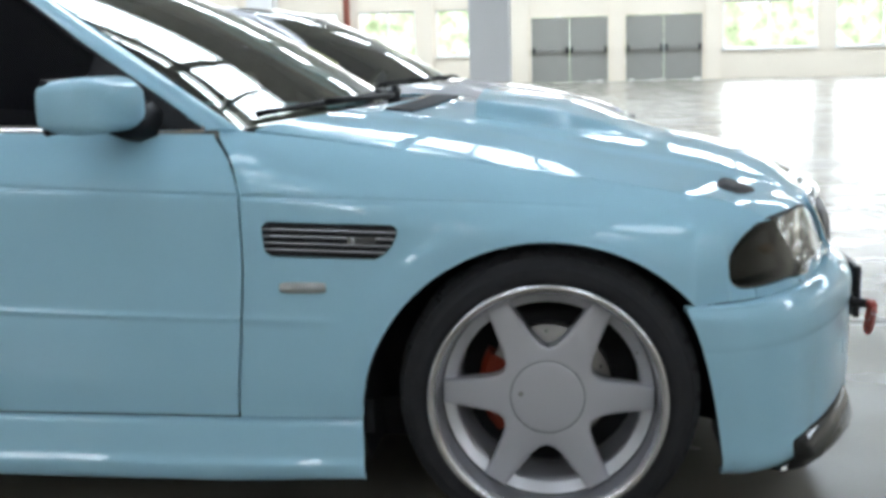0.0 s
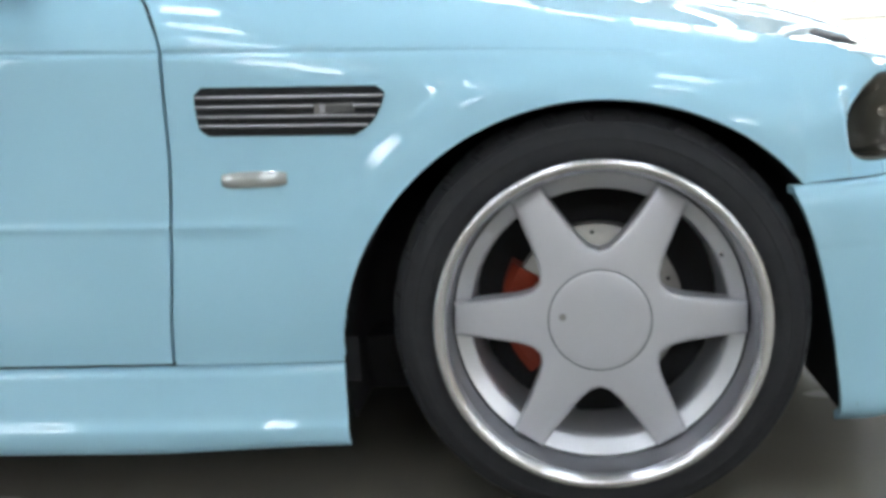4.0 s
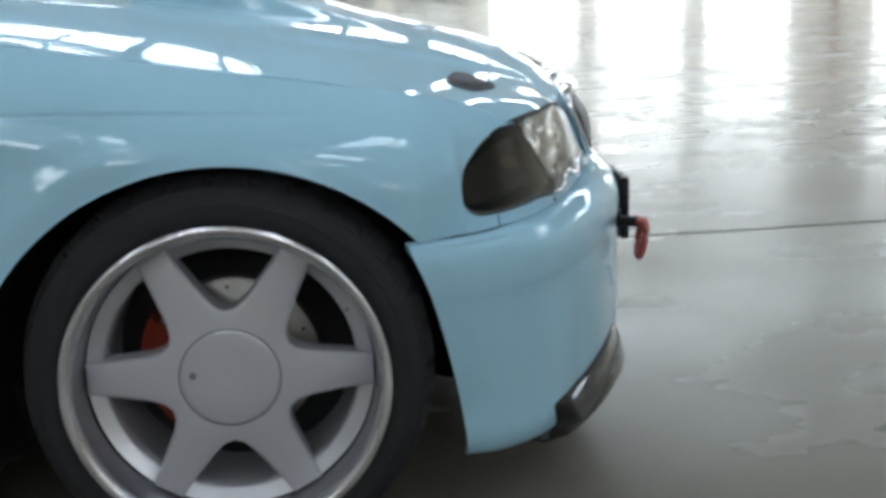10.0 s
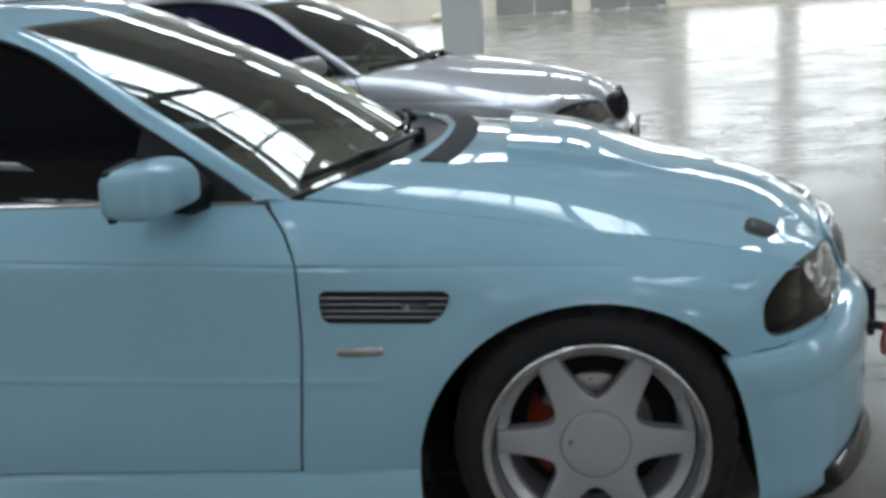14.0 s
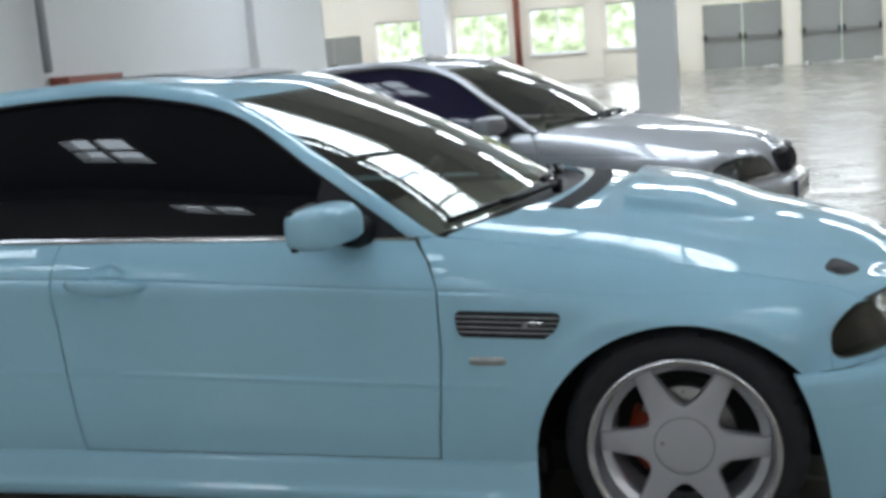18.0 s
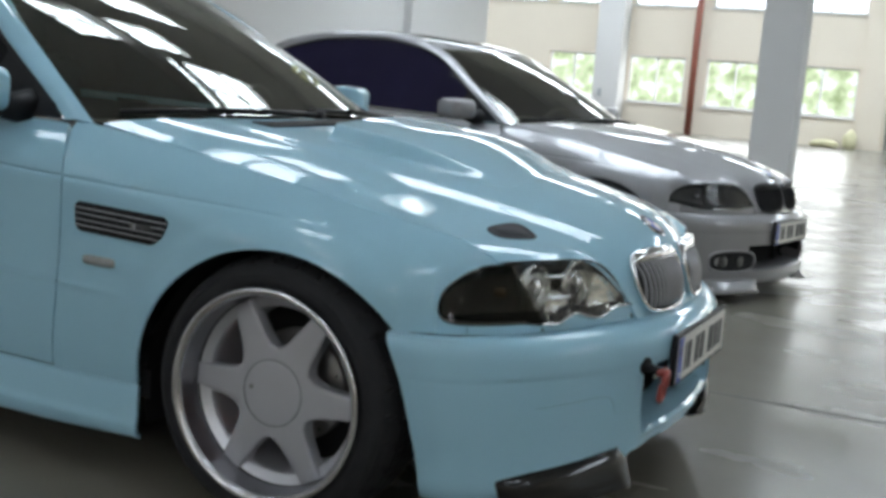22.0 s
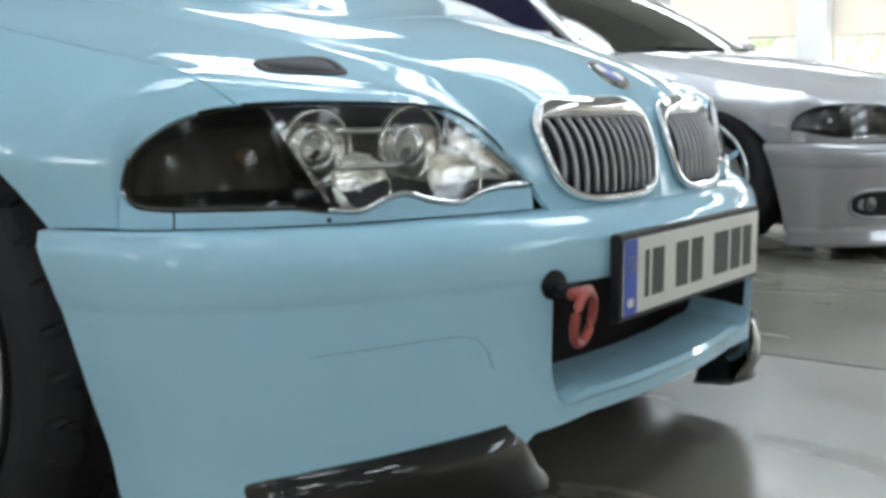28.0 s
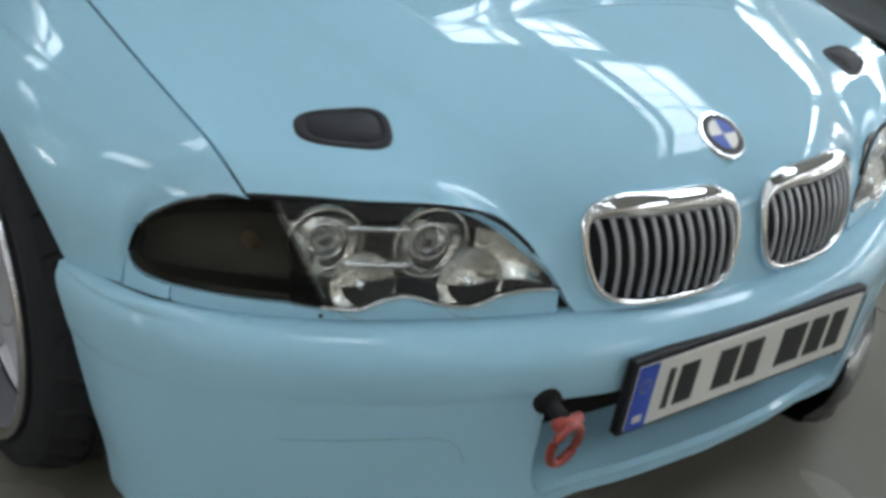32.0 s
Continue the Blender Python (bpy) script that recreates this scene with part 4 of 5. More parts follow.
    for y0, y1 in ((-0.05, -0.70), (0.60, -0.02)):
        w = new("wiper")
        w.parent = top
        def onglass(v, k, up=0.018):
            j = (v + 1) * 12
            a = int(min(23, max(0, math.floor(j))))
            c0 = cowl[a] + (cowl[a + 1] - cowl[a]) * (j - a)
            f0 = front[a] + (front[a + 1] - front[a]) * (j - a)
            return c0 * (1 - k) + f0 * k + screen_bow(v, k) + (up * 0.5, 0, up)
        arm = [onglass(y0 / 0.77 * (1 - q) + y1 / 0.77 * q, -0.03 + 0.06 * q, 0.03 - 0.008 * q) for q in np.linspace(0, 0.65, 8)]
        tube("wiper_arm", arm, 0.009, BLACK, w, 6)
        tube("wiper_blade", [onglass(y0 / 0.77 * (1 - q) + y1 / 0.77 * q, 0.02 + 0.015 * q, 0.010) for q in np.linspace(0.05, 1, 12)], 0.008, BLACK, w, 6)
        tube("wiper_pivot", [arm[0] + (0, 0, -0.03), arm[0] + (0, 0, 0.012)], 0.018, BLACK, w, 10)
    # Mirrors
    for s in (1, -1):
        m = new("door_mirror")
        m.parent = top
        bm = bmesh.new()
        rings = []
        for k, u in enumerate(np.linspace(0, 1, 9)):
            sc = (0.90 + 0.1 * math.sin(math.pi * min(1, u * 1.15))) * (1 if u < 0.7 else 1 - ((u - 0.7) / 0.3) ** 2 * 0.35)
            x = -0.905 - 0.055 + 0.125 * u
            ring = []
            for a in np.linspace(0, 2 * math.pi, 25)[:-1]:
                c, q = math.cos(a), math.sin(a)
                yy = 0.947 + 0.098 * math.copysign(abs(c) ** 0.36, c) * sc
                zz = 0.930 + (0.058 - 0.006 * c) * math.copysign(abs(q) ** 0.36, q) * sc
                ring.append(bm.verts.new((x - 0.02 * c, -s * yy, zz)))
            rings.append(ring)
            if k:
                for j in range(24):
                    bm.faces.new((rings[-2][j], rings[-2][(j + 1) % 24], ring[(j + 1) % 24], ring[j]))
        bm.faces.new(rings[0])
        bm.faces.new(rings[-1])
        part("mirror_shell", bm, paint, m, smooth=True)
        part("mirror_rim", box_bm(bmesh.new(), (-0.972, min(-s * 0.862, -s * 1.03), 0.875), (-0.956, max(-s * 0.862, -s * 1.03), 0.985), 0.006), BLACK, m)
        bm = bmesh.new()
        pts = [(-0.80, 0.80, 0.868), (-0.80, 0.80, 0.93), (-0.86, 0.80, 0.955), (-0.93, 0.80, 0.93), (-0.93, 0.80, 0.868)]
        tube("mirror_foot", [(-0.86, -s * 0.775, 0.885), (-0.875, -s * 0.83, 0.885), (-0.885, -s * 0.88, 0.895)], [0.05, 0.035, 0.03], BLACK, m, 10)
        bm.free()
        tri = [(-0.722, 0.797, 0.868), (-1.02, 0.792, 0.874), (-0.985, 0.722, 1.03)]
        v = [(x, -s * (y + o), z) for o in (0.006, -0.004) for x, y, z in tri]
        mk("mirror_triangle", v, [(0, 1, 2), (5, 4, 3), (0, 3, 4, 1), (1, 4, 5, 2), (2, 5, 3, 0)], BLACK, m, smooth=False)
    # Underbody and wheel houses
    for s in (1, -1):
        box("splash_guard", (0.375, min(s * 0.5, s * 0.80), 0.125), (0.39, max(s * 0.5, s * 0.80), 0.42), DARK, top)
    box("underbody", (-3.5, -0.66, 0.15), (0.30, 0.66, 0.24), DARK, top)
    for cx in (0, BASE):
        for s in (1, -1):
            prof = [(ARCH_R + 0.006, -0.845), (ARCH_R + 0.004, -0.55), (0.0, -0.55)]
            verts, faces = [], []
            AA = np.linspace(radians(-14), radians(194), 40)
            for a in AA:
                verts += [(cx + r * math.cos(a), s * y, ARCH_Z + r * math.sin(a)) for r, y in prof]
            for i in range(39):
                for j in range(2):
                    faces.append((i * 3 + j, i * 3 + j + 1, i * 3 + 4 + j, i * 3 + 3 + j))
            mk("wheel_house", verts, faces, DARK, top)
    # Added near-black sheets behind the joints, standing in for shade in the gaps
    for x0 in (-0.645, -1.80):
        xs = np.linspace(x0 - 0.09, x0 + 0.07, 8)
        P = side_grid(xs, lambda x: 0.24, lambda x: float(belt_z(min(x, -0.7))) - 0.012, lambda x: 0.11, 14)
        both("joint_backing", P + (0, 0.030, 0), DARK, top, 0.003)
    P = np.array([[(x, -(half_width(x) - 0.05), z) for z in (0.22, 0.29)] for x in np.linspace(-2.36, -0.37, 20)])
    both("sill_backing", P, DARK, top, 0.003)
    P = np.array([[bump_at(s, z, -0.03) for z in (0.44, 0.47, 0.49, 0.515, 0.53)] for s in np.linspace(0.05, 1, 40)])
    both("bumper_backing", P, DARK, top, 0.003, (1, 0, 0))
    hb = Q[:52, -6:] + (0, 0.0, -0.022)
    hb = np.concatenate([hb, (hb[:, -1:] + (0, -0.03, -0.01))], 1)
    both("bonnet_backing", hb, DARK, top, 0.003, (0, 0, 1))
    # Cabin
    cab = new("cabin")
    cab.parent = top
    bm = bmesh.new()
    box_bm(bm, (-1.12, -0.70, 0.55), (-0.62, 0.70, 0.84), 0.05)
    part("dashboard", bm, DASH, cab)
    box("cabin_floor", (-2.9, -0.72, 0.25), (-0.6, 0.72, 0.30), DARK, cab)
    for y in (-0.745, 0.745):
        box("door_card", (-2.45, y - 0.012, 0.30), (-0.80, y + 0.012, 0.855), SEATS, cab, 0.008)
    box("parcel_shelf", (-3.1, -0.68, 0.80), (-2.5, 0.68, 0.86), DARK, cab)
    for y in (-0.36, 0.36):
        box("front_seat", (-1.95, y - 0.25, 0.30), (-1.45, y + 0.25, 0.55), SEATS, cab, 0.06)
        part("seat_back", box_bm(bmesh.new(), (-2.08, y - 0.24, 0.5), (-1.93, y + 0.24, 1.02), 0.06), SEATS, cab)
        part("head_rest", box_bm(bmesh.new(), (-2.12, y - 0.13, 1.04), (-2.02, y + 0.13, 1.2), 0.04), SEATS, cab)
    A = np.linspace(0, 2 * math.pi, 33)[:-1]
    tube("steering_wheel", [(-1.02 + 0.06 * math.sin(a), 0.37 + 0.17 * math.cos(a), 0.815 + 0.15 * math.sin(a)) for a in A], 0.013, BLACK, cab, 8, True)
    tube("steering_spoke", [(-1.02, 0.20, 0.815), (-1.05, 0.37, 0.80), (-1.02, 0.54, 0.815)], 0.02, BLACK, cab, 8)
    tube("interior_mirror", [(-1.14, -0.10, 1.20), (-1.14, 0.10, 1.20)], 0.028, BLACK, cab, 8)
    # Wheels
    for cx in (0, BASE):
        for s in (-1, 1):
            wheel(top, cx, s, ALLOY, POLISHED, not sporty)
    # Number plate
    pl = new("number_plate")
    pl.parent = top
    part("plate_holder", box_bm(bmesh.new(), (0.742, -0.272, 0.336), (0.758, 0.272, 0.466), 0.004), BLACK, pl)
    part("plate_face", box_bm(bmesh.new(), (0.757, -0.262, 0.345), (0.7605, 0.262, 0.456), 0.001), WHITE, pl)
    box("plate_band", (0.7600, -0.262, 0.345), (0.7612, -0.222, 0.456), PLATEBLUE, pl)
    box("plate_mark", (0.7610, -0.251, 0.357), (0.7616, -0.233, 0.369), WHITE, pl)
    tube("plate_stars", [(0.7612, -0.242 + 0.011 * math.cos(a), 0.420 + 0.011 * math.sin(a)) for a in np.linspace(0, 2 * math.pi, 17)[:-1]], 0.0012, BEIGE, pl, 5, True)
    for y0, y1 in ((-0.195, -0.182), (-0.170, -0.130), (-0.085, -0.040), (-0.028, 0.017), (0.065, 0.125), (0.137, 0.180), (0.192, 0.230)):
        box("plate_bar", (0.7600, y0, 0.365), (0.7614, y1, 0.436), INK, pl)
    return top, bumper, hood


RING = mat("bright_rim_step", (0.66, 0.66, 0.69), 0.30, metal=0.55, vary=0.05, scale=12)
DISH = mat("brushed_rim_dish", (0.44, 0.44, 0.465), 0.30, metal=0.9, vary=0.08, scale=14, rough_vary=0.08)
REFLECT = mat("lamp_reflector", (0.80, 0.77, 0.71), 0.12, metal=0.95, vary=0.3, scale=45, bump=0.4, bump_scale=70)
HOUSING = mat("lamp_housing_grey", (0.16, 0.155, 0.145), 0.18, metal=0.9, vary=0.8, scale=60, bump=0.3, bump_scale=90)
PROJECTOR = mat("projector_lens", (0.86, 0.88, 0.88), 0.0, trans=1.0, ior=1.5, vary=0.05, scale=40)
EYE_GLASS = mat("projector_glass", (0.10, 0.10, 0.10), 0.03, coat=1.0, vary=0.2, scale=30)
MIST = mat("clear_indicator_glass", (0.50, 0.50, 0.49), 0.08, coat=1.0, metal=0.4, vary=0.3, scale=40)
SLAT = mat("grille_slat_grey", (0.46, 0.46, 0.48), 0.32, metal=0.6, vary=0.08, scale=20)


DASH = mat("olive_grey_dashboard", (0.055, 0.052, 0.042), 0.6, vary=0.15, scale=20, bump=0.1, bump_scale=200)
STICKER = mat("pale_yellow_sticker", (0.62, 0.62, 0.32), 0.5, vary=0.1, scale=30)
FILM = mat("violet_window_film", (0.022, 0.019, 0.050), 0.03, spec=0.4, vary=0.3, scale=3)


# ---- the hall ----
CREAM = mat("cream_plaster", (0.72, 0.65, 0.545), 0.8, vary=0.04, scale=0.8, bump=0.1, bump_scale=40)
WHITEWALL = mat("white_plaster", (0.59, 0.583, 0.575), 0.75, vary=0.03, scale=0.5, bump=0.08, bump_scale=40)
GREYDOOR = mat("grey_painted_steel", (0.245, 0.24, 0.22), 0.5, vary=0.05, scale=3)
REDSTEEL = mat("red_oxide_steel", (0.23, 0.065, 0.042), 0.55, vary=0.12, scale=8)
GREYPIPE = mat("grey_pipe", (0.35, 0.36, 0.38), 0.5, vary=0.08, scale=6)
FRAME = mat("white_window_frame", (0.72, 0.72, 0.70), 0.45, vary=0.04, scale=6)
CEIL = mat("ceiling_sheet", (0.66, 0.66, 0.64), 0.8, vary=0.04, scale=0.6)


def floor_material():
    m = mat("polished_concrete", (0.188, 0.175, 0.142), 0.2, vary=0.22, scale=1.7, spec=0.30, rough_vary=0.10)
    nt = m.node_tree
    b = nt.nodes["Principled BSDF"]
    tc = [n for n in nt.nodes if n.type == "TEX_COORD"][0]
    mp = nt.nodes.new("ShaderNodeMapping")
    mp.inputs["Scale"].default_value = (0.62, 1.1, 1)
    n1, bp = nt.nodes.new("ShaderNodeTexNoise"), nt.nodes.new("ShaderNodeBump")
    n1.inputs["Scale"].default_value, n1.inputs["Detail"].default_value, n1.inputs["Roughness"].default_value = 1.9, 4, 0.55
    bp.inputs["Strength"].default_value, bp.inputs["Distance"].default_value = 0.06, 0.02
    nt.links.new(tc.outputs["Object"], mp.inputs[0])
    nt.links.new(mp.outputs[0], n1.inputs["Vector"])
    nt.links.new(n1.outputs["Fac"], bp.inputs["Height"])
    nt.links.new(bp.outputs[0], b.inputs["Normal"])
    # Trowel smears: duller streaks in the polish
    mr = nt.nodes.new("ShaderNodeMapRange")
    mr.inputs[1].default_value, mr.inputs[2].default_value, mr.inputs[3].default_value, mr.inputs[4].default_value = 0.33, 0.67, 0.15, 0.32
    nt.links.new(n1.outputs["Fac"], mr.inputs[0])
    nt.links.new(mr.outputs[0], b.inputs["Roughness"])
    return m


CONCRETE = floor_material()
X0, X1, Y0, Y1, TOP = -22.0, 24.0, -13.0, 34.3, 6.6
GROOVE = mat("floor_joint_dirt", (0.12, 0.118, 0.108), 0.8, vary=0.3, scale=20)
tagged(box("floor", (X0, Y0, -0.2), (X1, Y1 + 0.3, 0.0), CONCRETE), "polished light grey concrete hall floor", "floor", kind="structure")


tagged(box("floor_joint", (X0, 1.096, -0.01), (X1, 1.102, 0.002), GROOVE), "narrow dark joint across the concrete floor", "floor joint", kind="structure")


def wall_with_holes(name, y, thick, x0, x1, z0, z1, holes, material, label):
    """A wall along x at y, of blocks round its openings (x0, x1, z0, z1)."""
    xs = sorted({x0, x1, *[h[0] for h in holes], *[h[1] for h in holes]})
    zs = sorted({z0, z1, *[h[2] for h in holes], *[h[3] for h in holes]})
    inside = lambda x, z: any(h[0] < x < h[1] and h[2] < z < h[3] for h in holes)
    full = [[not inside((xs[i] + xs[i + 1]) / 2, (zs[j] + zs[j + 1]) / 2) for j in range(len(zs) - 1)] for i in range(len(xs) - 1)]
    verts, faces, ids = [], [], {}

    def v(i, j, k):
        if (i, j, k) not in ids:
            ids[(i, j, k)] = len(verts)
            verts.append((xs[i], y + k * thick, zs[j]))
        return ids[(i, j, k)]

    for i in range(len(xs) - 1):
        for j in range(len(zs) - 1):
            if not full[i][j]:
                continue
            faces.append((v(i, j, 0), v(i + 1, j, 0), v(i + 1, j + 1, 0), v(i, j + 1, 0)))
            faces.append((v(i, j, 1), v(i, j + 1, 1), v(i + 1, j + 1, 1), v(i + 1, j, 1)))
            for di, dj, a, b in ((-1, 0, (i, j), (i, j + 1)), (1, 0, (i + 1, j + 1), (i + 1, j)), (0, -1, (i + 1, j), (i, j)), (0, 1, (i, j + 1), (i + 1, j + 1))):
                ii, jj = i + di, j + dj
                if not (0 <= ii < len(xs) - 1 and 0 <= jj < len(zs) - 1) or not full[ii][jj]:
                    faces.append((v(*a, 0), v(*b, 0), v(*b, 1), v(*a, 1)))
    return tagged(mk(name, verts, faces, material, smooth=False), label, "wall", kind="structure")


LOW = [(-20.6, -18.6), (-18.1, -16.2), (-12.45, -10.7), (-9.66, -7.80), (-7.1, -5.25), (-4.6, -2.45), (4.45, 7.35), (7.9, 10.8), (11.4, 14.3), (17, 20)]
UP = [(-20.6, -18.6), (-16.2, -15.2), (-14.7, -12.7), (-12.25, -10.7), (-9.66, -7.55), (-7.07, -5.3), (-4.6, -2.4), (-1.6, 0.7), (1.4, 3.7), (4.45, 7.35), (7.9, 10.8), (11.4, 14.3), (17, 20)]
DOORS = [(-1.53, 0.905), (1.46, 3.84), (-15.0, -13.0)]
holes = [(a, b, 0.92, 2.42) for a, b in LOW] + [(a, b, 4.05, 5.6) for a, b in UP] + [(a, b, -0.01, 2.07) for a, b in DOORS]
wall_with_holes("wall_north", Y1, 0.25, X0, X1, 0, TOP, [(a, b, max(c, 0), d) for a, b, c, d in holes], CREAM, "cream plaster hall wall with windows and steel doors")
n = 0
for row, z0, z1 in ((LOW, 0.92, 2.42), (UP, 4.05, 5.6)):
    for a, b in row:
        n += 1
        w = tagged(new(f"window_{n}"), "white framed window with trees outside", "window", kind="structure")
        for name, lo, hi in (("window_sill", (a - 0.05, Y1 - 0.06, z0 - 0.05), (b + 0.05, Y1 + 0.1, z0)), ("window_frame", (a, Y1 + 0.1, z1 - 0.06), (b, Y1 + 0.16, z1)), ("window_frame", (a, Y1 + 0.1, z0), (b, Y1 + 0.16, z0 + 0.06)), ("window_frame", (a, Y1 + 0.1, z0), (a + 0.06, Y1 + 0.16, z1)), ("window_frame", (b - 0.06, Y1 + 0.1, z0), (b, Y1 + 0.16, z1)), ("mullion", ((a + b) / 2 - 0.03, Y1 + 0.1, z0), ((a + b) / 2 + 0.03, Y1 + 0.16, z1))):
            box(name, lo, hi, FRAME, w)
for k, (a, b) in enumerate(DOORS):
    d = tagged(new(f"door_{k + 1}"), "closed grey steel double door with crash bars", "door", kind="structure")
    mid = (a + b) / 2
    for lo, hi in ((a + 0.01, mid - 0.008), (mid + 0.008, b - 0.01)):
        leaf = box("door_leaf", (lo, Y1 + 0.05, 0.01), (hi, Y1 + 0.10, 2.05), GREYDOOR, d)
        tube("crash_bar", [(lo + 0.06, Y1 - 0.03, 1.02), (hi - 0.06, Y1 - 0.03, 1.02)], 0.025, GREYDOOR, leaf, 8)
        for x in (lo + 0.06, hi - 0.06):
            box("bar_bracket", (x - 0.05, Y1 - 0.06, 0.93), (x + 0.05, Y1 + 0.06, 1.12), INK, leaf)
# Piers on the wall, pipes, beam
for a, b in ((-5.15, -4.68), (-2.35, -1.62), (0.97, 1.40), (3.92, 4.40)):
    tagged(box("pier", (a, Y1 - 0.12, 0), (b, Y1 + 0.0, TOP), CREAM), "cream plaster pier between the windows", "pier", "wall piers", "structure")
for x in (-7.45, 15.6):
    tagged(tube("downpipe", [(x, Y1 - 0.25, 0.0), (x, Y1 - 0.25, 5.75)], 0.11, REDSTEEL, None, 12), "red oxide painted steel pipe on the wall", "pipe", "red pipes")
tagged(box("steel_beam", (X0, Y1 - 0.30, 5.68), (X1, Y1 - 0.12, 5.86), REDSTEEL), "red oxide painted steel beam above the windows", "beam")
tagged(box("column", (-1.38, 11.95, 0), (-0.86, 12.47, TOP), WHITEWALL, None, 0.012), "square white painted concrete column", "column", "columns", "structure")
wide = tagged(box("column", (-10.62, Y1 - 0.75, 0), (-9.75, Y1 - 0.02, TOP), WHITEWALL, None, 0.012), "wide white painted column before the window wall", "column", "columns", "structure")
box("wall_socket", (-10.42, Y1 - 0.78, 1.0), (-10.28, Y1 - 0.75, 1.25), GREYPIPE, wide)
# The white side wall
tagged(box("wall_west", (-11.2, Y0, 0), (-10.45, 23.7, TOP), WHITEWALL), "white plaster side wall", "wall", kind="structure")
tagged(box("pilaster", (-10.45, 19.6, 0), (-10.25, 23.7, TOP), WHITEWALL), "white plaster pilaster at the wall's end", "pilaster", kind="structure")
tagged(tube("conduit", [(-10.3, 11.9, 1.5), (-10.3, 11.9, TOP)], 0.07, GREYPIPE, None, 10), "grey conduit running up the white wall", "pipe")
tagged(box("red_cabinet", (-10.44, 12.1, 1.15), (-10.1, 13.7, 1.42), REDSTEEL, None, 0.01), "red steel box fixed to the white wall", "wall box")
tagged(box("wall_west_outer", (X0 - 0.3, Y0, 0), (X0, Y1, TOP), CREAM), "plain cream end wall", "wall", kind="structure")
tagged(box("wall_east", (X1, Y0, 0), (X1 + 0.3, Y1, TOP), CREAM), "plain cream end wall", "wall", kind="structure")
SOUTH = [(x, x + 1.5) for x in np.arange(-9, 20, 5.2)]
wall_with_holes("wall_south", Y0 - 0.25, 0.25, X0, X1, 0, TOP, [(a, b, 4.2, 5.7) for a, b in SOUTH], CREAM, "cream plaster wall with high windows")
for a, b in SOUTH:
    for z0, z1 in ((4.2, 5.7),):
        n += 1
        w = tagged(new(f"window_{n}"), "white framed four-pane window", "window", kind="structure")
        box("mullion", ((a + b) / 2 - 0.04, Y0 - 0.12, z0), ((a + b) / 2 + 0.04, Y0 - 0.06, z1), FRAME, w)
        box("transom", (a, Y0 - 0.12, (z0 + z1) / 2 - 0.04), (b, Y0 - 0.06, (z0 + z1) / 2 + 0.04), FRAME, w)
# Roof: bands of skylights across the hall, single lights to the west and small square ones on the near side
SQUARES = [-11.1, -8.5, -5.9, -3.3, -0.7]
# Columns at x 11.4 and 15.8 are added to brighten the car's front
SQUARE_X = [-6.2, -1.8, 2.6, 7.0, 11.4, 15.8]
SINGLES = [(-4.0, -3.0, 3.2, 5.9), (-5.5, -4.4, 2.1, 3.5), (-7.8, -5.2, 6.4, 8.4)]
# The second, eastern band is an added light for the floor and lower bumper
BANDS = [(-2.6, 3.1, 4.3, 7.2), (10.0, 22.0, 4.3, 7.2), (-21.5, 22.4, 16.9, 20.0), (-21.5, 22.4, 28.7, 31.6)]
BAYS = [[(x, x + 5.7) for x in np.arange(x0, x1 - 5, 6.3)] for x0, x1, _, _ in BANDS]
holes = [(x - 0.47, x + 0.47, y - 0.47, y + 0.47) for x in SQUARE_X for y in SQUARES] + SINGLES
holes += [(p, q, y0, y1) for (_, _, y0, y1), bays in zip(BANDS, BAYS) for p, q in bays]
ceiling = wall_with_holes("ceiling", 0, 0.25, X0, X1, Y0, Y1, holes, CEIL, "pale sheet ceiling with bands of skylights")
ceiling["category"] = "ceiling"
for v in ceiling.data.vertices:
    v.co = (v.co.x, v.co.z, TOP + v.co.y)
bm = bmesh.new()
for (x0, x1, a, b), bays in zip(BANDS, BAYS):
    box_bm(bm, (x0, a + 0.62, TOP + 0.02), (x1, a + 0.86, TOP + 0.12))
    box_bm(bm, (x0, (a + b) / 2 + 0.42, TOP + 0.02), (x1, (a + b) / 2 + 0.48, TOP + 0.10))
    for x, _ in bays:
        for k in range(1, 8):
            w = 0.08 if k in (3, 6) else 0.025
            box_bm(bm, (x + 0.712 * k - w, a, TOP + 0.02), (x + 0.712 * k + w, b, TOP + 0.10))
for x0, x1, y0, y1 in SINGLES:
    box_bm(bm, ((x0 + x1) / 2 - 0.03, y0, TOP + 0.02), ((x0 + x1) / 2 + 0.03, y1, TOP + 0.10))
    for y in np.arange(y0 + 0.7, y1 - 0.2, 0.7):
        box_bm(bm, (x0, y - 0.025, TOP + 0.02), (x1, y + 0.025, TOP + 0.10))
for y in SQUARES:
    box_bm(bm, (X0, y - 0.03, TOP + 0.02), (X1, y + 0.03, TOP + 0.10))
for x in SQUARE_X:
    box_bm(bm, (x - 0.035, Y0, TOP + 0.02), (x + 0.035, 1.5, TOP + 0.10))
tagged(part("skylight_bars", bm, FRAME, None), "white glazing bars of the skylights", "skylight", kind="structure")
for y in np.arange(-10, 34, 6.0):
    tagged(box("roof_beam", (X0, y + 2.1, TOP - 0.45), (X1, y + 2.3, TOP), WHITEWALL), "white painted roof beam", "beam", "roof beams", "structure")
# One lamp for each band, the added eastern one included
for x0, x1, a, b in BANDS:
    area_lamp("skylight", ((x0 + x1) / 2, (a + b) / 2, TOP + 0.24), ((x0 + x1) / 2, (a + b) / 2, 0), x1 - x0, b - a, 31 * (x1 - x0) * (b - a), (0.88, 0.97, 1.03))
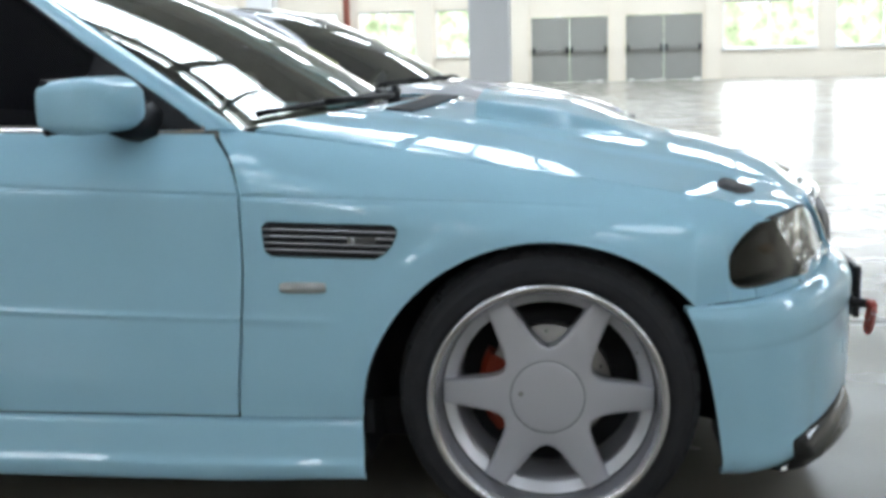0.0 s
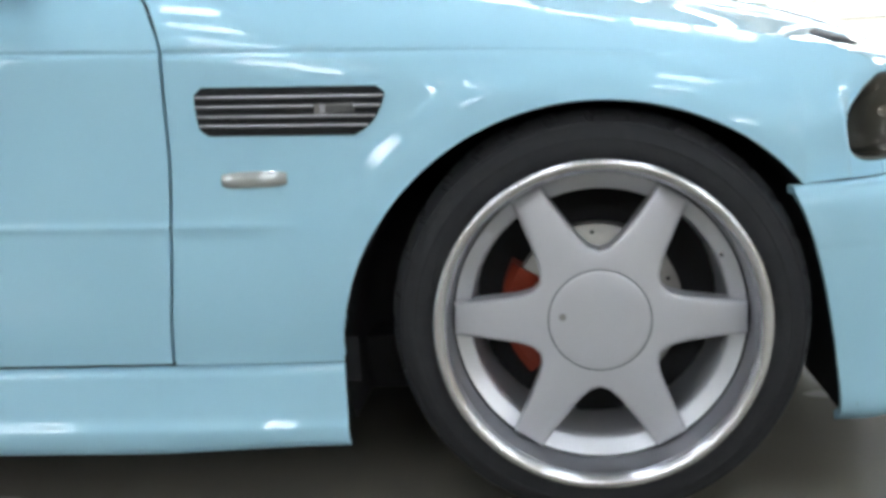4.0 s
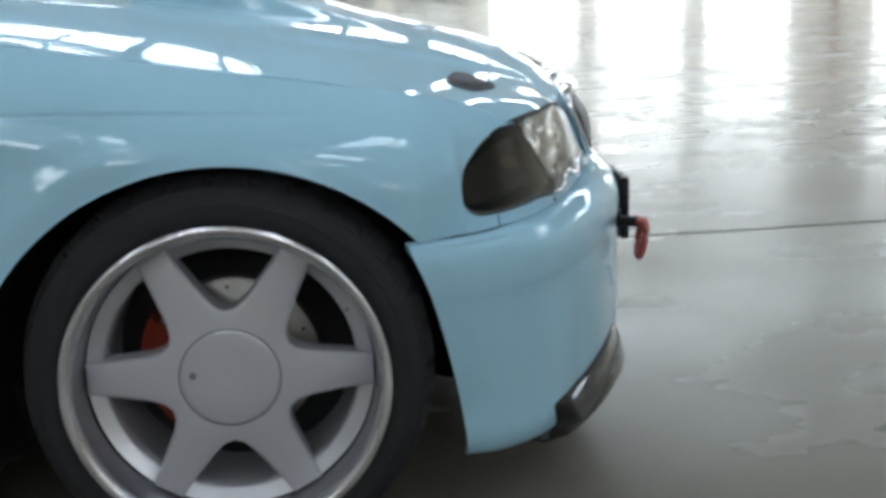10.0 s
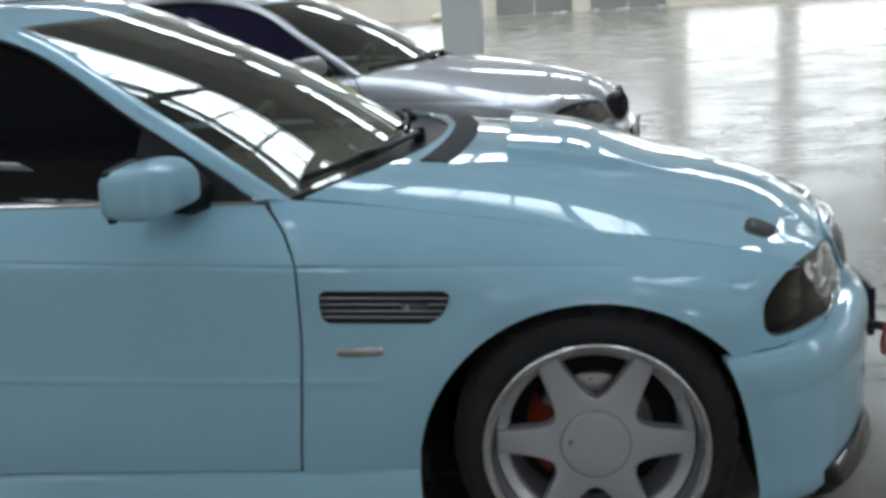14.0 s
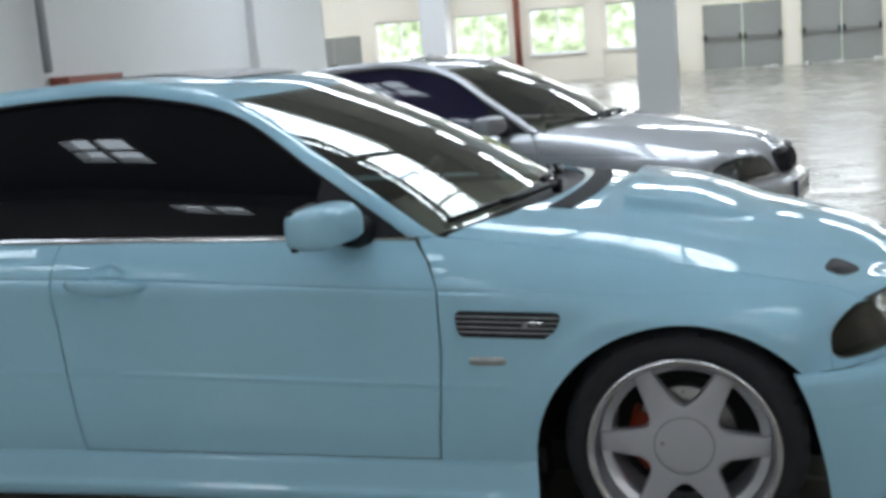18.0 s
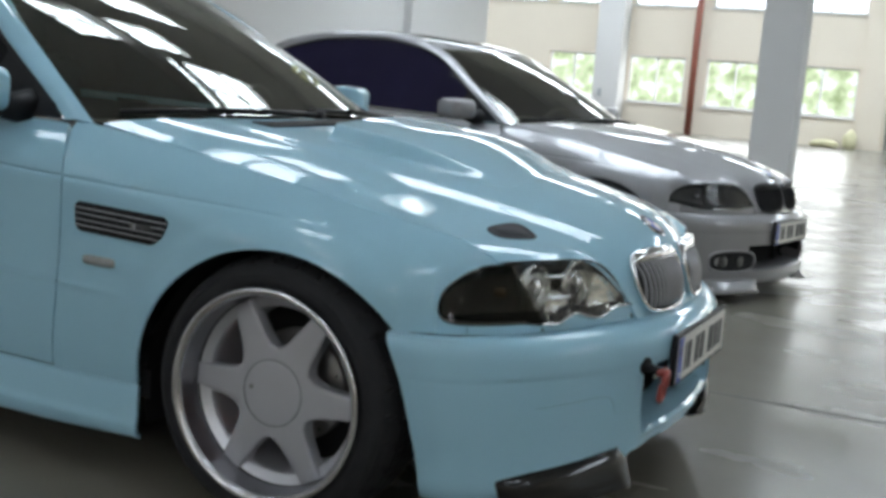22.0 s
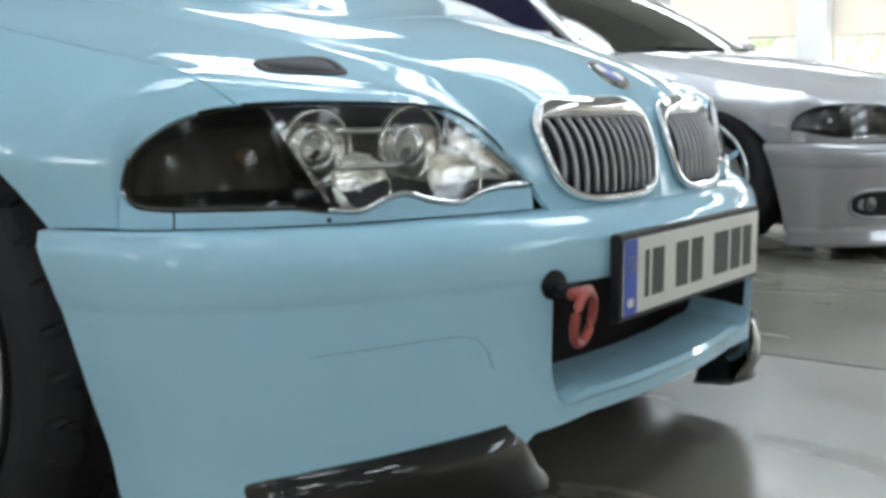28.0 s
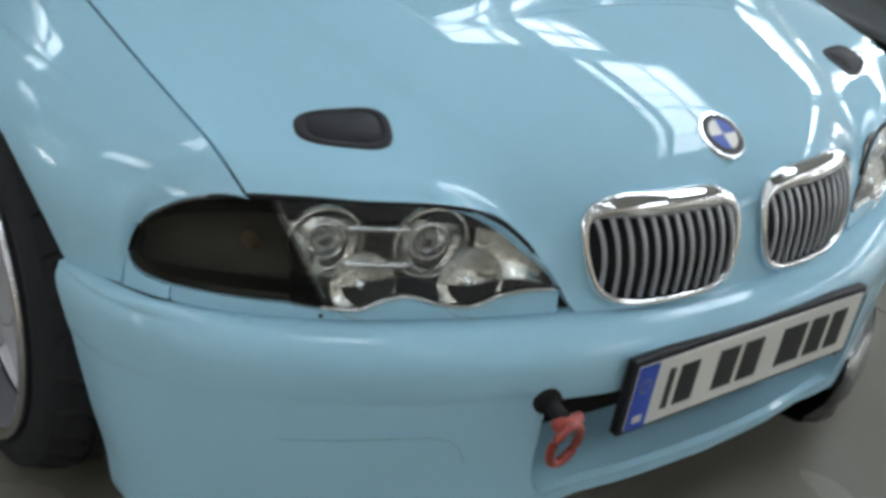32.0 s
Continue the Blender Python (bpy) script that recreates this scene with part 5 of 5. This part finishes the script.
area_lamp("single_skylights", (-5.4, 5.3, TOP + 0.24), (-5.4, 5.3, 0), 5.0, 6.6, 1020, (0.88, 0.97, 1.03))
for x in SQUARE_X:
    area_lamp("square_skylight", (x, -5.5, TOP + 0.24), (x, -5.5, 0), 1.1, 14, 470, (0.88, 0.97, 1.03))
for z0, z1 in ((0.92, 2.42), (4.05, 5.6)):
    area_lamp("north_windows", (1, Y1 + 0.24, (z0 + z1) / 2), (1, 0, (z0 + z1) / 2), 40, z1 - z0, 560, (1.0, 1.0, 0.94))
for z0, z1 in ((4.2, 5.7),):
    area_lamp("south_windows", (4, Y0 - 0.24, (z0 + z1) / 2), (4, 10, (z0 + z1) / 2), 30, z1 - z0, 1700, (0.95, 0.98, 1.0))


def outside():
    m = glow("outdoors", (1, 1, 1), 1.9)
    nt = m.node_tree
    e = [x for x in nt.nodes if x.type == "EMISSION"][0]
    tc, no, mx = nt.nodes.new("ShaderNodeTexCoord"), nt.nodes.new("ShaderNodeTexNoise"), nt.nodes.new("ShaderNodeValToRGB")
    no.inputs["Scale"].default_value, no.inputs["Detail"].default_value = 1.5, 12
    el = mx.color_ramp.elements
    el[0].position, el[0].color = 0.32, (0.26, 0.33, 0.17, 1)
    el[1].position, el[1].color = 0.68, (0.85, 0.9, 0.95, 1)
    x = el.new(0.5)
    x.color = (0.50, 0.58, 0.38, 1)
    nt.links.new(tc.outputs["Object"], no.inputs["Vector"])
    nt.links.new(no.outputs["Fac"], mx.inputs[0])
    nt.links.new(mx.outputs[0], e.inputs[0])
    return m


tagged(box("backdrop", (-60, 52, -3), (60, 52.2, 3.6), outside()), "bright trees and sky outside the windows", "backdrop", kind="structure")
tagged(box("backdrop_sky", (-70, 54, -3), (70, 54.2, 30), glow("bright_sky", (0.9, 0.95, 1.0), 4.0)), "bright overcast sky", "backdrop", kind="structure")

# Things by the far wall
def sack(x, y, rx, ry, h, turn, label):
    bm = bmesh.new()
    bmesh.ops.create_icosphere(bm, subdivisions=3, radius=1.0)
    rng = random.Random(int(x * 100))
    lump = [Vector((rng.uniform(-1, 1), rng.uniform(-1, 1), rng.uniform(-0.3, 1))).normalized() for _ in range(7)]
    for v in bm.verts:
        k = 1 + 0.16 * sum(max(0, v.co.dot(q)) ** 6 for q in lump) - 0.1
        v.co = Vector((v.co.x * rx * k, v.co.y * ry * k, max(0.0, (v.co.z * 0.75 + 0.42) * h * k)))
    ob = part("sack", bm, SACK, None, smooth=True)
    ob.matrix_world = pose(x, y, 0, 0, 0, turn)
    return tagged(ob, label, "sack", "sacks by the wall")


SACK = mat("yellow_plastic_sack", (0.60, 0.57, 0.36), 0.5, vary=0.25, scale=6, bump=0.3, bump_scale=12)
sack(-3.15, 33.75, 0.46, 0.28, 0.24, 12, "crumpled yellow plastic sack on the floor by the wall")
sack(-2.45, 33.85, 0.22, 0.20, 0.48, 40, "upright yellow plastic sack leaning on the wall")
LITTER = mat("pale_litter", (0.66, 0.64, 0.60), 0.7, vary=0.15, scale=9)
for k, x in enumerate((0.35, 0.62, 1.62, 2.35, 2.55, 3.62)):
    bm = bmesh.new()
    box_bm(bm, (-0.09 - 0.02 * (k % 3), -0.07, 0), (0.09, 0.07 + 0.02 * (k % 2), 0.05 + 0.02 * (k % 3)), 0.02)
    ob = part("rubble_piece", bm, LITTER, None)
    ob.matrix_world = pose(x, 33.95 - 0.05 * (k % 3), 0, 0, 0, 37 * k)
    tagged(ob, "pale piece of plaster rubble by the doors", "rubble", "rubble by the doors")
lamp = tagged(new("pendant_lamp"), "small pendant lamp hanging from the roof", "lamp")
lamp.matrix_world = pose(-6.6, 16.0, 3.72, 0, 0, 0)
tube("cord", [(0, 0, 0.12), (0, 0, TOP - 3.72)], 0.012, INK, lamp, 6)
part("socket", box_bm(bmesh.new(), (-0.03, -0.03, 0.06), (0.03, 0.03, 0.16), 0.01), INK, lamp)
bm = bmesh.new()
bmesh.ops.create_uvsphere(bm, u_segments=20, v_segments=12, radius=0.075)
part("bulb", bm, glow("warm_bulb", (1.0, 0.9, 0.75), 3.0), lamp, "lit round bulb", True)

# ---- the cars ----
blue_car, blue_bumper, blue_hood = car(BLUE, "pale blue coupe with chrome grilles, star wheels and a bonnet scoop", Matrix.Identity(4), True)
silver_car, silver_bumper, _ = car(SILVER, "silver coupe with black grilles parked beside the blue one", pose(-0.30, 3.70, -0.035, 0, 0, -9.0), False)


# ---- fittings of the blue car ----
def vent_place(x, z, out=0.0):
    return side_place(x, z - 0.035 * (x + 0.44), out)


def side_place(x, z, out=0.0):
    top, inset = float(shut_z(x)), float(shoulder(x))
    return np.array([x, float(side_y(x, z, top, inset)) - out, z])


def fittings(top, bumper, hood):
    for sgn in (1, -1):
        M = np.array((1, sgn, 1))
        # Fender vent
        v = new("fender_vent")
        v.parent = top
        v["label"] = "black fender vent with chrome bars"
        zt, zb = 0.679, 0.608
        right = pc([zb, zb + 0.012, zb + 0.035, zt - 0.010, zt], [-0.345, -0.325, -0.307, -0.298, -0.310])
        left = pc([zb, zb + 0.012, zt - 0.012, zt], [-0.562, -0.576, -0.580, -0.568])
        P = np.array([[vent_place(l + (r - l) * u, z, 0.002) for u in np.linspace(0, 1, 24)] for z, l, r in [(z, float(left(z)), float(right(z))) for z in np.linspace(zb, zt, 16)]])
        sheet("vent_body", P * M, DARK, v, 0.004, (0, -sgn, 0))
        for f in (0.20, 0.395, 0.60, 0.79):
            z = zt - f * (zt - zb)
            tube("vent_bar", np.array([vent_place(x, z, 0.004) for x in np.linspace(float(left(z)) + 0.002, float(right(z)) - 0.002, 14)]) * M, 0.0020, SLAT, v, 6)
        e = box("vent_emblem", (-0.402, -0.004, -0.0075), (-0.342, 0.004, 0.0075), EYE_GLASS, v, 0.003, "small dark emblem with two grey bars")
        e.location = Vector((0, side_place(-0.37, 0.645, 0.006)[1] * sgn, 0.645))
        for k, c in enumerate((STEEL, SLAT)):
            q = box("emblem_stripe", (-0.400 + 0.008 * k, -0.005, -0.006), (-0.393 + 0.008 * k, 0.005, 0.006), c, v)
            q.location = e.location
        # Side marker
        m = new("side_marker")
        m.parent = top
        P = np.array([[side_place(-0.549 + 0.099 * u, 0.534 + 0.024 * w * (1 - 0.35 * abs(2 * u - 1) ** 6) + 0.012 * 0.35 * abs(2 * u - 1) ** 6, 0.001 + 0.007 * math.sin(math.pi * (0.1 + 0.8 * w)) * math.sin(math.pi * (0.06 + 0.88 * u)) ** 0.4) for w in np.linspace(0, 1, 8)] for u in np.linspace(0, 1, 24)])
        sheet("marker_lens", P * M, MARKER, m, 0.003, (0, -sgn, 0), label="clear grey side marker lens")
        # Bonnet pin
        p = new("bonnet_pin")
        p.parent = top
        p["label"] = "black flush bonnet catch"
        a, b = np.array((0.386, 0.622)), np.array((0.434, 0.498))

        def on_hood(x, y, up):
            return np.array([x, -y, hood_z(x, y) + up]) * M

        def teardrop(grow, up, n=36):
            pts, d = [], (b - a) / np.linalg.norm(b - a)
            nrm = np.array((-d[1], d[0]))
            for k in range(n):
                t = 2 * math.pi * k / n
                c, s = math.cos(t), math.sin(t)
                u = 0.5 + 0.5 * math.copysign(abs(c) ** 0.6, c)
                r = (0.029 + 0.013 * u) * grow
                q = a + (b - a) * (0.5 + (u - 0.5) * grow) + nrm * r * math.copysign(abs(s) ** 0.65, s)
                pts.append(on_hood(q[0], q[1], up))
            return pts

        r0, r1, r2, r3 = teardrop(1.0, 0.0005), teardrop(0.96, 0.0032), teardrop(0.80, 0.0035), teardrop(0.78, 0.0020)
        c = on_hood(*((a + b) / 2), 0.004)
        V, F = r0 + r1 + r2 + r3 + [c], []
        for g in range(3):
            F += [(g * 36 + k, g * 36 + (k + 1) % 36, (g + 1) * 36 + (k + 1) % 36, (g + 1) * 36 + k) for k in range(36)]
        F += [(108 + k, 108 + (k + 1) % 36, 144) for k in range(36)]
        mk("catch_plate", V, F, CATCH, p)
        mk("catch_lever", teardrop(0.755, 0.0026) + teardrop(0.74, 0.0040) + [on_hood(*((a + b) / 2), 0.0042)], [(k, (k + 1) % 36, 36 + (k + 1) % 36, 36 + k) for k in range(36)] + [(36 + k, 36 + (k + 1) % 36, 72) for k in range(36)], CATCH, p)
        # Carbon splitter
        s = new("corner_splitter")
        s.parent = top
        s["label"] = "glossy carbon fibre corner splitter"
        rows = []
        for u in np.linspace(0, 1, 26):
            st, sb = 0.252 + 0.335 * u, 0.275 + 0.40 * u
            zt2 = 0.193 + 0.024 * u
            e = min(1, u / 0.08, ((1 - u) / 0.14) ** 0.6)
            row = [bump_at(st, zt2, 0.001), bump_at(st, zt2 - 0.004, 0.004 + 0.010 * e), bump_at(st + (sb - st) * 0.3, zt2 - 0.03, 0.010 + 0.012 * e), bump_at(st + (sb - st) * 0.6, 0.145, 0.012 + 0.026 * e), bump_at(sb, 0.122, 0.02 + 0.034 * e * (0.4 + 0.6 * u)), bump_at(sb, 0.112, 0.022 + 0.038 * e * (0.4 + 0.6 * u)), bump_at(sb, 0.104, 0.01 + 0.030 * e * (0.4 + 0.6 * u)), bump_at(sb, 0.102, -0.06)]
            rows.append(row)
        sheet("splitter_body", np.array(rows) * M, CARBON, s, 0.004, (0.7, -0.7 * sgn, 0))
        # Fold line on the bumper: a thin tube with the crease's shade as colour
        pts = [(0.26, 0.341), (0.33, 0.344), (0.40, 0.347), (0.47, 0.350), (0.515, 0.350), (0.540, 0.344), (0.555, 0.328), (0.566, 0.300)]
        tube("bumper_fold", np.array([bump_at(q, z, 0.0005) for q, z in pts]) * M, 0.0010, FOLD, bumper, 5)
    # Scoop on the bonnet
    xs, ys = np.linspace(-0.178, 0.30, 50), np.sin(np.linspace(-1, 1, 97) * math.pi / 2 * 0.80) / math.sin(math.pi / 2 * 0.80)
    P = np.zeros((50, 97, 3))
    for i, x in enumerate(xs):
        f = np.clip((0.285 - x) / 0.29, 0, 1)
        f = f * f * (3 - 2 * f)
        wide = 0.42 - 0.10 * (i / 49) ** 1.8
        for j, y in enumerate(ys * wide):
            e = np.clip((wide - abs(y)) / (0.045 + 0.035 * (1 - f)), 0, 1)
            e = e * e * (3 - 2 * e)
            P[i, j] = (x, y, hood_z(x, y) + 0.0015 + e * f * (0.034 + 0.005 * (1 - (y / wide) ** 2)))
    sc = new("bonnet_scoop")
    sc.parent = top
    sc["label"] = "pale blue raised bonnet scoop"
    sheet("scoop_shell", P, BLUE, sc, 0.005, (0, 0, 1))
    back = np.array([[P[0, j] + (0.004, 0, -0.002), (P[0, j][0] + 0.004, P[0, j][1], hood_z(P[0, j][0], P[0, j][1]) - 0.004)] for j in range(97)])
    sheet("scoop_back", back, BLUE, sc, 0.004, (-1, 0, 0))
    S = np.array([[(x - 0.05 * (y / 0.46) ** 2, y, hood_z(x - 0.05 * (y / 0.46) ** 2, y) + 0.004) for y in np.linspace(-0.46, 0.46, 41)] for x in np.linspace(-0.34, -0.272, 5)])
    sheet("bonnet_grille", S, DARK, hood, 0.004, (0, 0, 1))
    for sgn in (1, -1):
        bm = bmesh.new()
        bmesh.ops.create_uvsphere(bm, u_segments=10, v_segments=6, radius=0.0032, matrix=Matrix.Translation(Vector(lamp_at(0.462, 0.5075, 0.0) * (1, sgn, 1))))
        part("strip_clip", bm, BLACK, top, "tiny black clip below the headlight", True)
    # Tow hook
    t = new("tow_hook")
    t.parent = top
    t["label"] = "red folding tow hook"
    q = bump_at(bump_s(0.376), 0.404, 0.0)
    tube("hook_socket", [q - (0.05, -0.02, 0), q + (0.005, -0.002, 0)], 0.021, DARK, t, 20)
    tube("hook_stem", [(0.69, -0.374, 0.402), (0.752, -0.378, 0.396)], 0.011, BLACK, t, 12)
    tube("hook_bolt", [(0.752, -0.400, 0.397), (0.752, -0.352, 0.397)], 0.0085, RED, t, 12)
    A = np.linspace(0, 2 * math.pi, 29)[:-1]
    tube("hook_ring", [(0.758 + 0.006 * math.sin(a), -0.377 + 0.024 * math.cos(a), 0.362 + 0.036 * math.sin(a)) for a in A], 0.0070, RED, t, 10, True)


MARKER = mat("marker_lens", (0.42, 0.44, 0.43), 0.12, coat=0.8, metal=0.3, vary=0.3, scale=60)
CATCH = mat("matt_black_catch", (0.022, 0.022, 0.026), 0.62, spec=0.3, vary=0.15, scale=60, bump=0.1, bump_scale=400)
# Darker tone of the blue paint, holding the bumper fold's soft shading
FOLD = mat("fold_shade_blue", (0.22, 0.39, 0.48), 0.6, vary=0.1, scale=10)
fittings(blue_car, blue_bumper, blue_hood)


# ---- front of the silver car ----
def facelift(top, bumper):
    for sgn in (1, -1):
        M = np.array((1, sgn, 1))
        fog = new("fog_lamp_pod")
        fog.parent = top
        fog["label"] = "black pod with two round fog lamps"
        A = np.linspace(0, 2 * math.pi, 41)[:-1]
        ring = [bump_at(0.485 + 0.150 * math.copysign(abs(math.cos(a)) ** 0.7, math.cos(a)), 0.258 + 0.056 * math.copysign(abs(math.sin(a)) ** 0.7, math.sin(a)), 0.003) * M for a in A]
        mk("pod_back", ring + [bump_at(0.485, 0.258, 0.002) * M], [(k, (k + 1) % 40, 40) for k in range(40)], DARK, fog)
        tube("pod_rim", ring, 0.007, SILVER, fog, 6, True)
        for q in (0.425, 0.535):
            c, c2 = bump_at(q, 0.258, 0.007), bump_at(q, 0.258, -0.03)
            m = Matrix.Translation(Vector(c * M)) @ Vector((c - c2) * M).to_track_quat("-Y", "Z").to_matrix().to_4x4()
            revolve("fog_lamp_rim", [(0.029, 0.010), (0.033, 0.0), (0.037, 0.010)], BLACK, fog, m, 28)
            revolve("fog_lamp_glass", [(0.030, 0.006), (0.018, 0.002), (0, 0.0)], EYE_GLASS, fog, m, 24)
        rows = []
        for u in np.linspace(0, 1, 20):
            q, e = 0.12 + 0.56 * u, min(1, (u / 0.5) ** 1.5, (1 - u) / 0.04)
            rows.append([bump_at(q, 0.168, 0.0), bump_at(q, 0.145, 0.012 + 0.02 * e), bump_at(q, 0.118, 0.022 + 0.04 * e), bump_at(q, 0.100, 0.026 + 0.055 * e), bump_at(q, 0.090, 0.022 + 0.05 * e), bump_at(q, 0.088, -0.04)])
        sheet("corner_spoiler", np.array(rows) * M, SILVER, bumper, 0.004, (0.7, -0.7 * sgn, 0.2))
    rows = [[bump_at(q, 0.124, 0.0) if q <= 1 else bump_at(2 - q, 0.124, 0.0) * (1, -1, 1), bump_at(q, 0.112, 0.006) if q <= 1 else bump_at(2 - q, 0.112, 0.006) * (1, -1, 1), bump_at(q, 0.104, -0.03) if q <= 1 else bump_at(2 - q, 0.104, -0.03) * (1, -1, 1)] for q in np.linspace(0.25, 1.75, 50)]
    sheet("bumper_lip", np.array(rows), BLACK, bumper, 0.004, (1, 0, 0))


facelift(silver_car, silver_bumper)
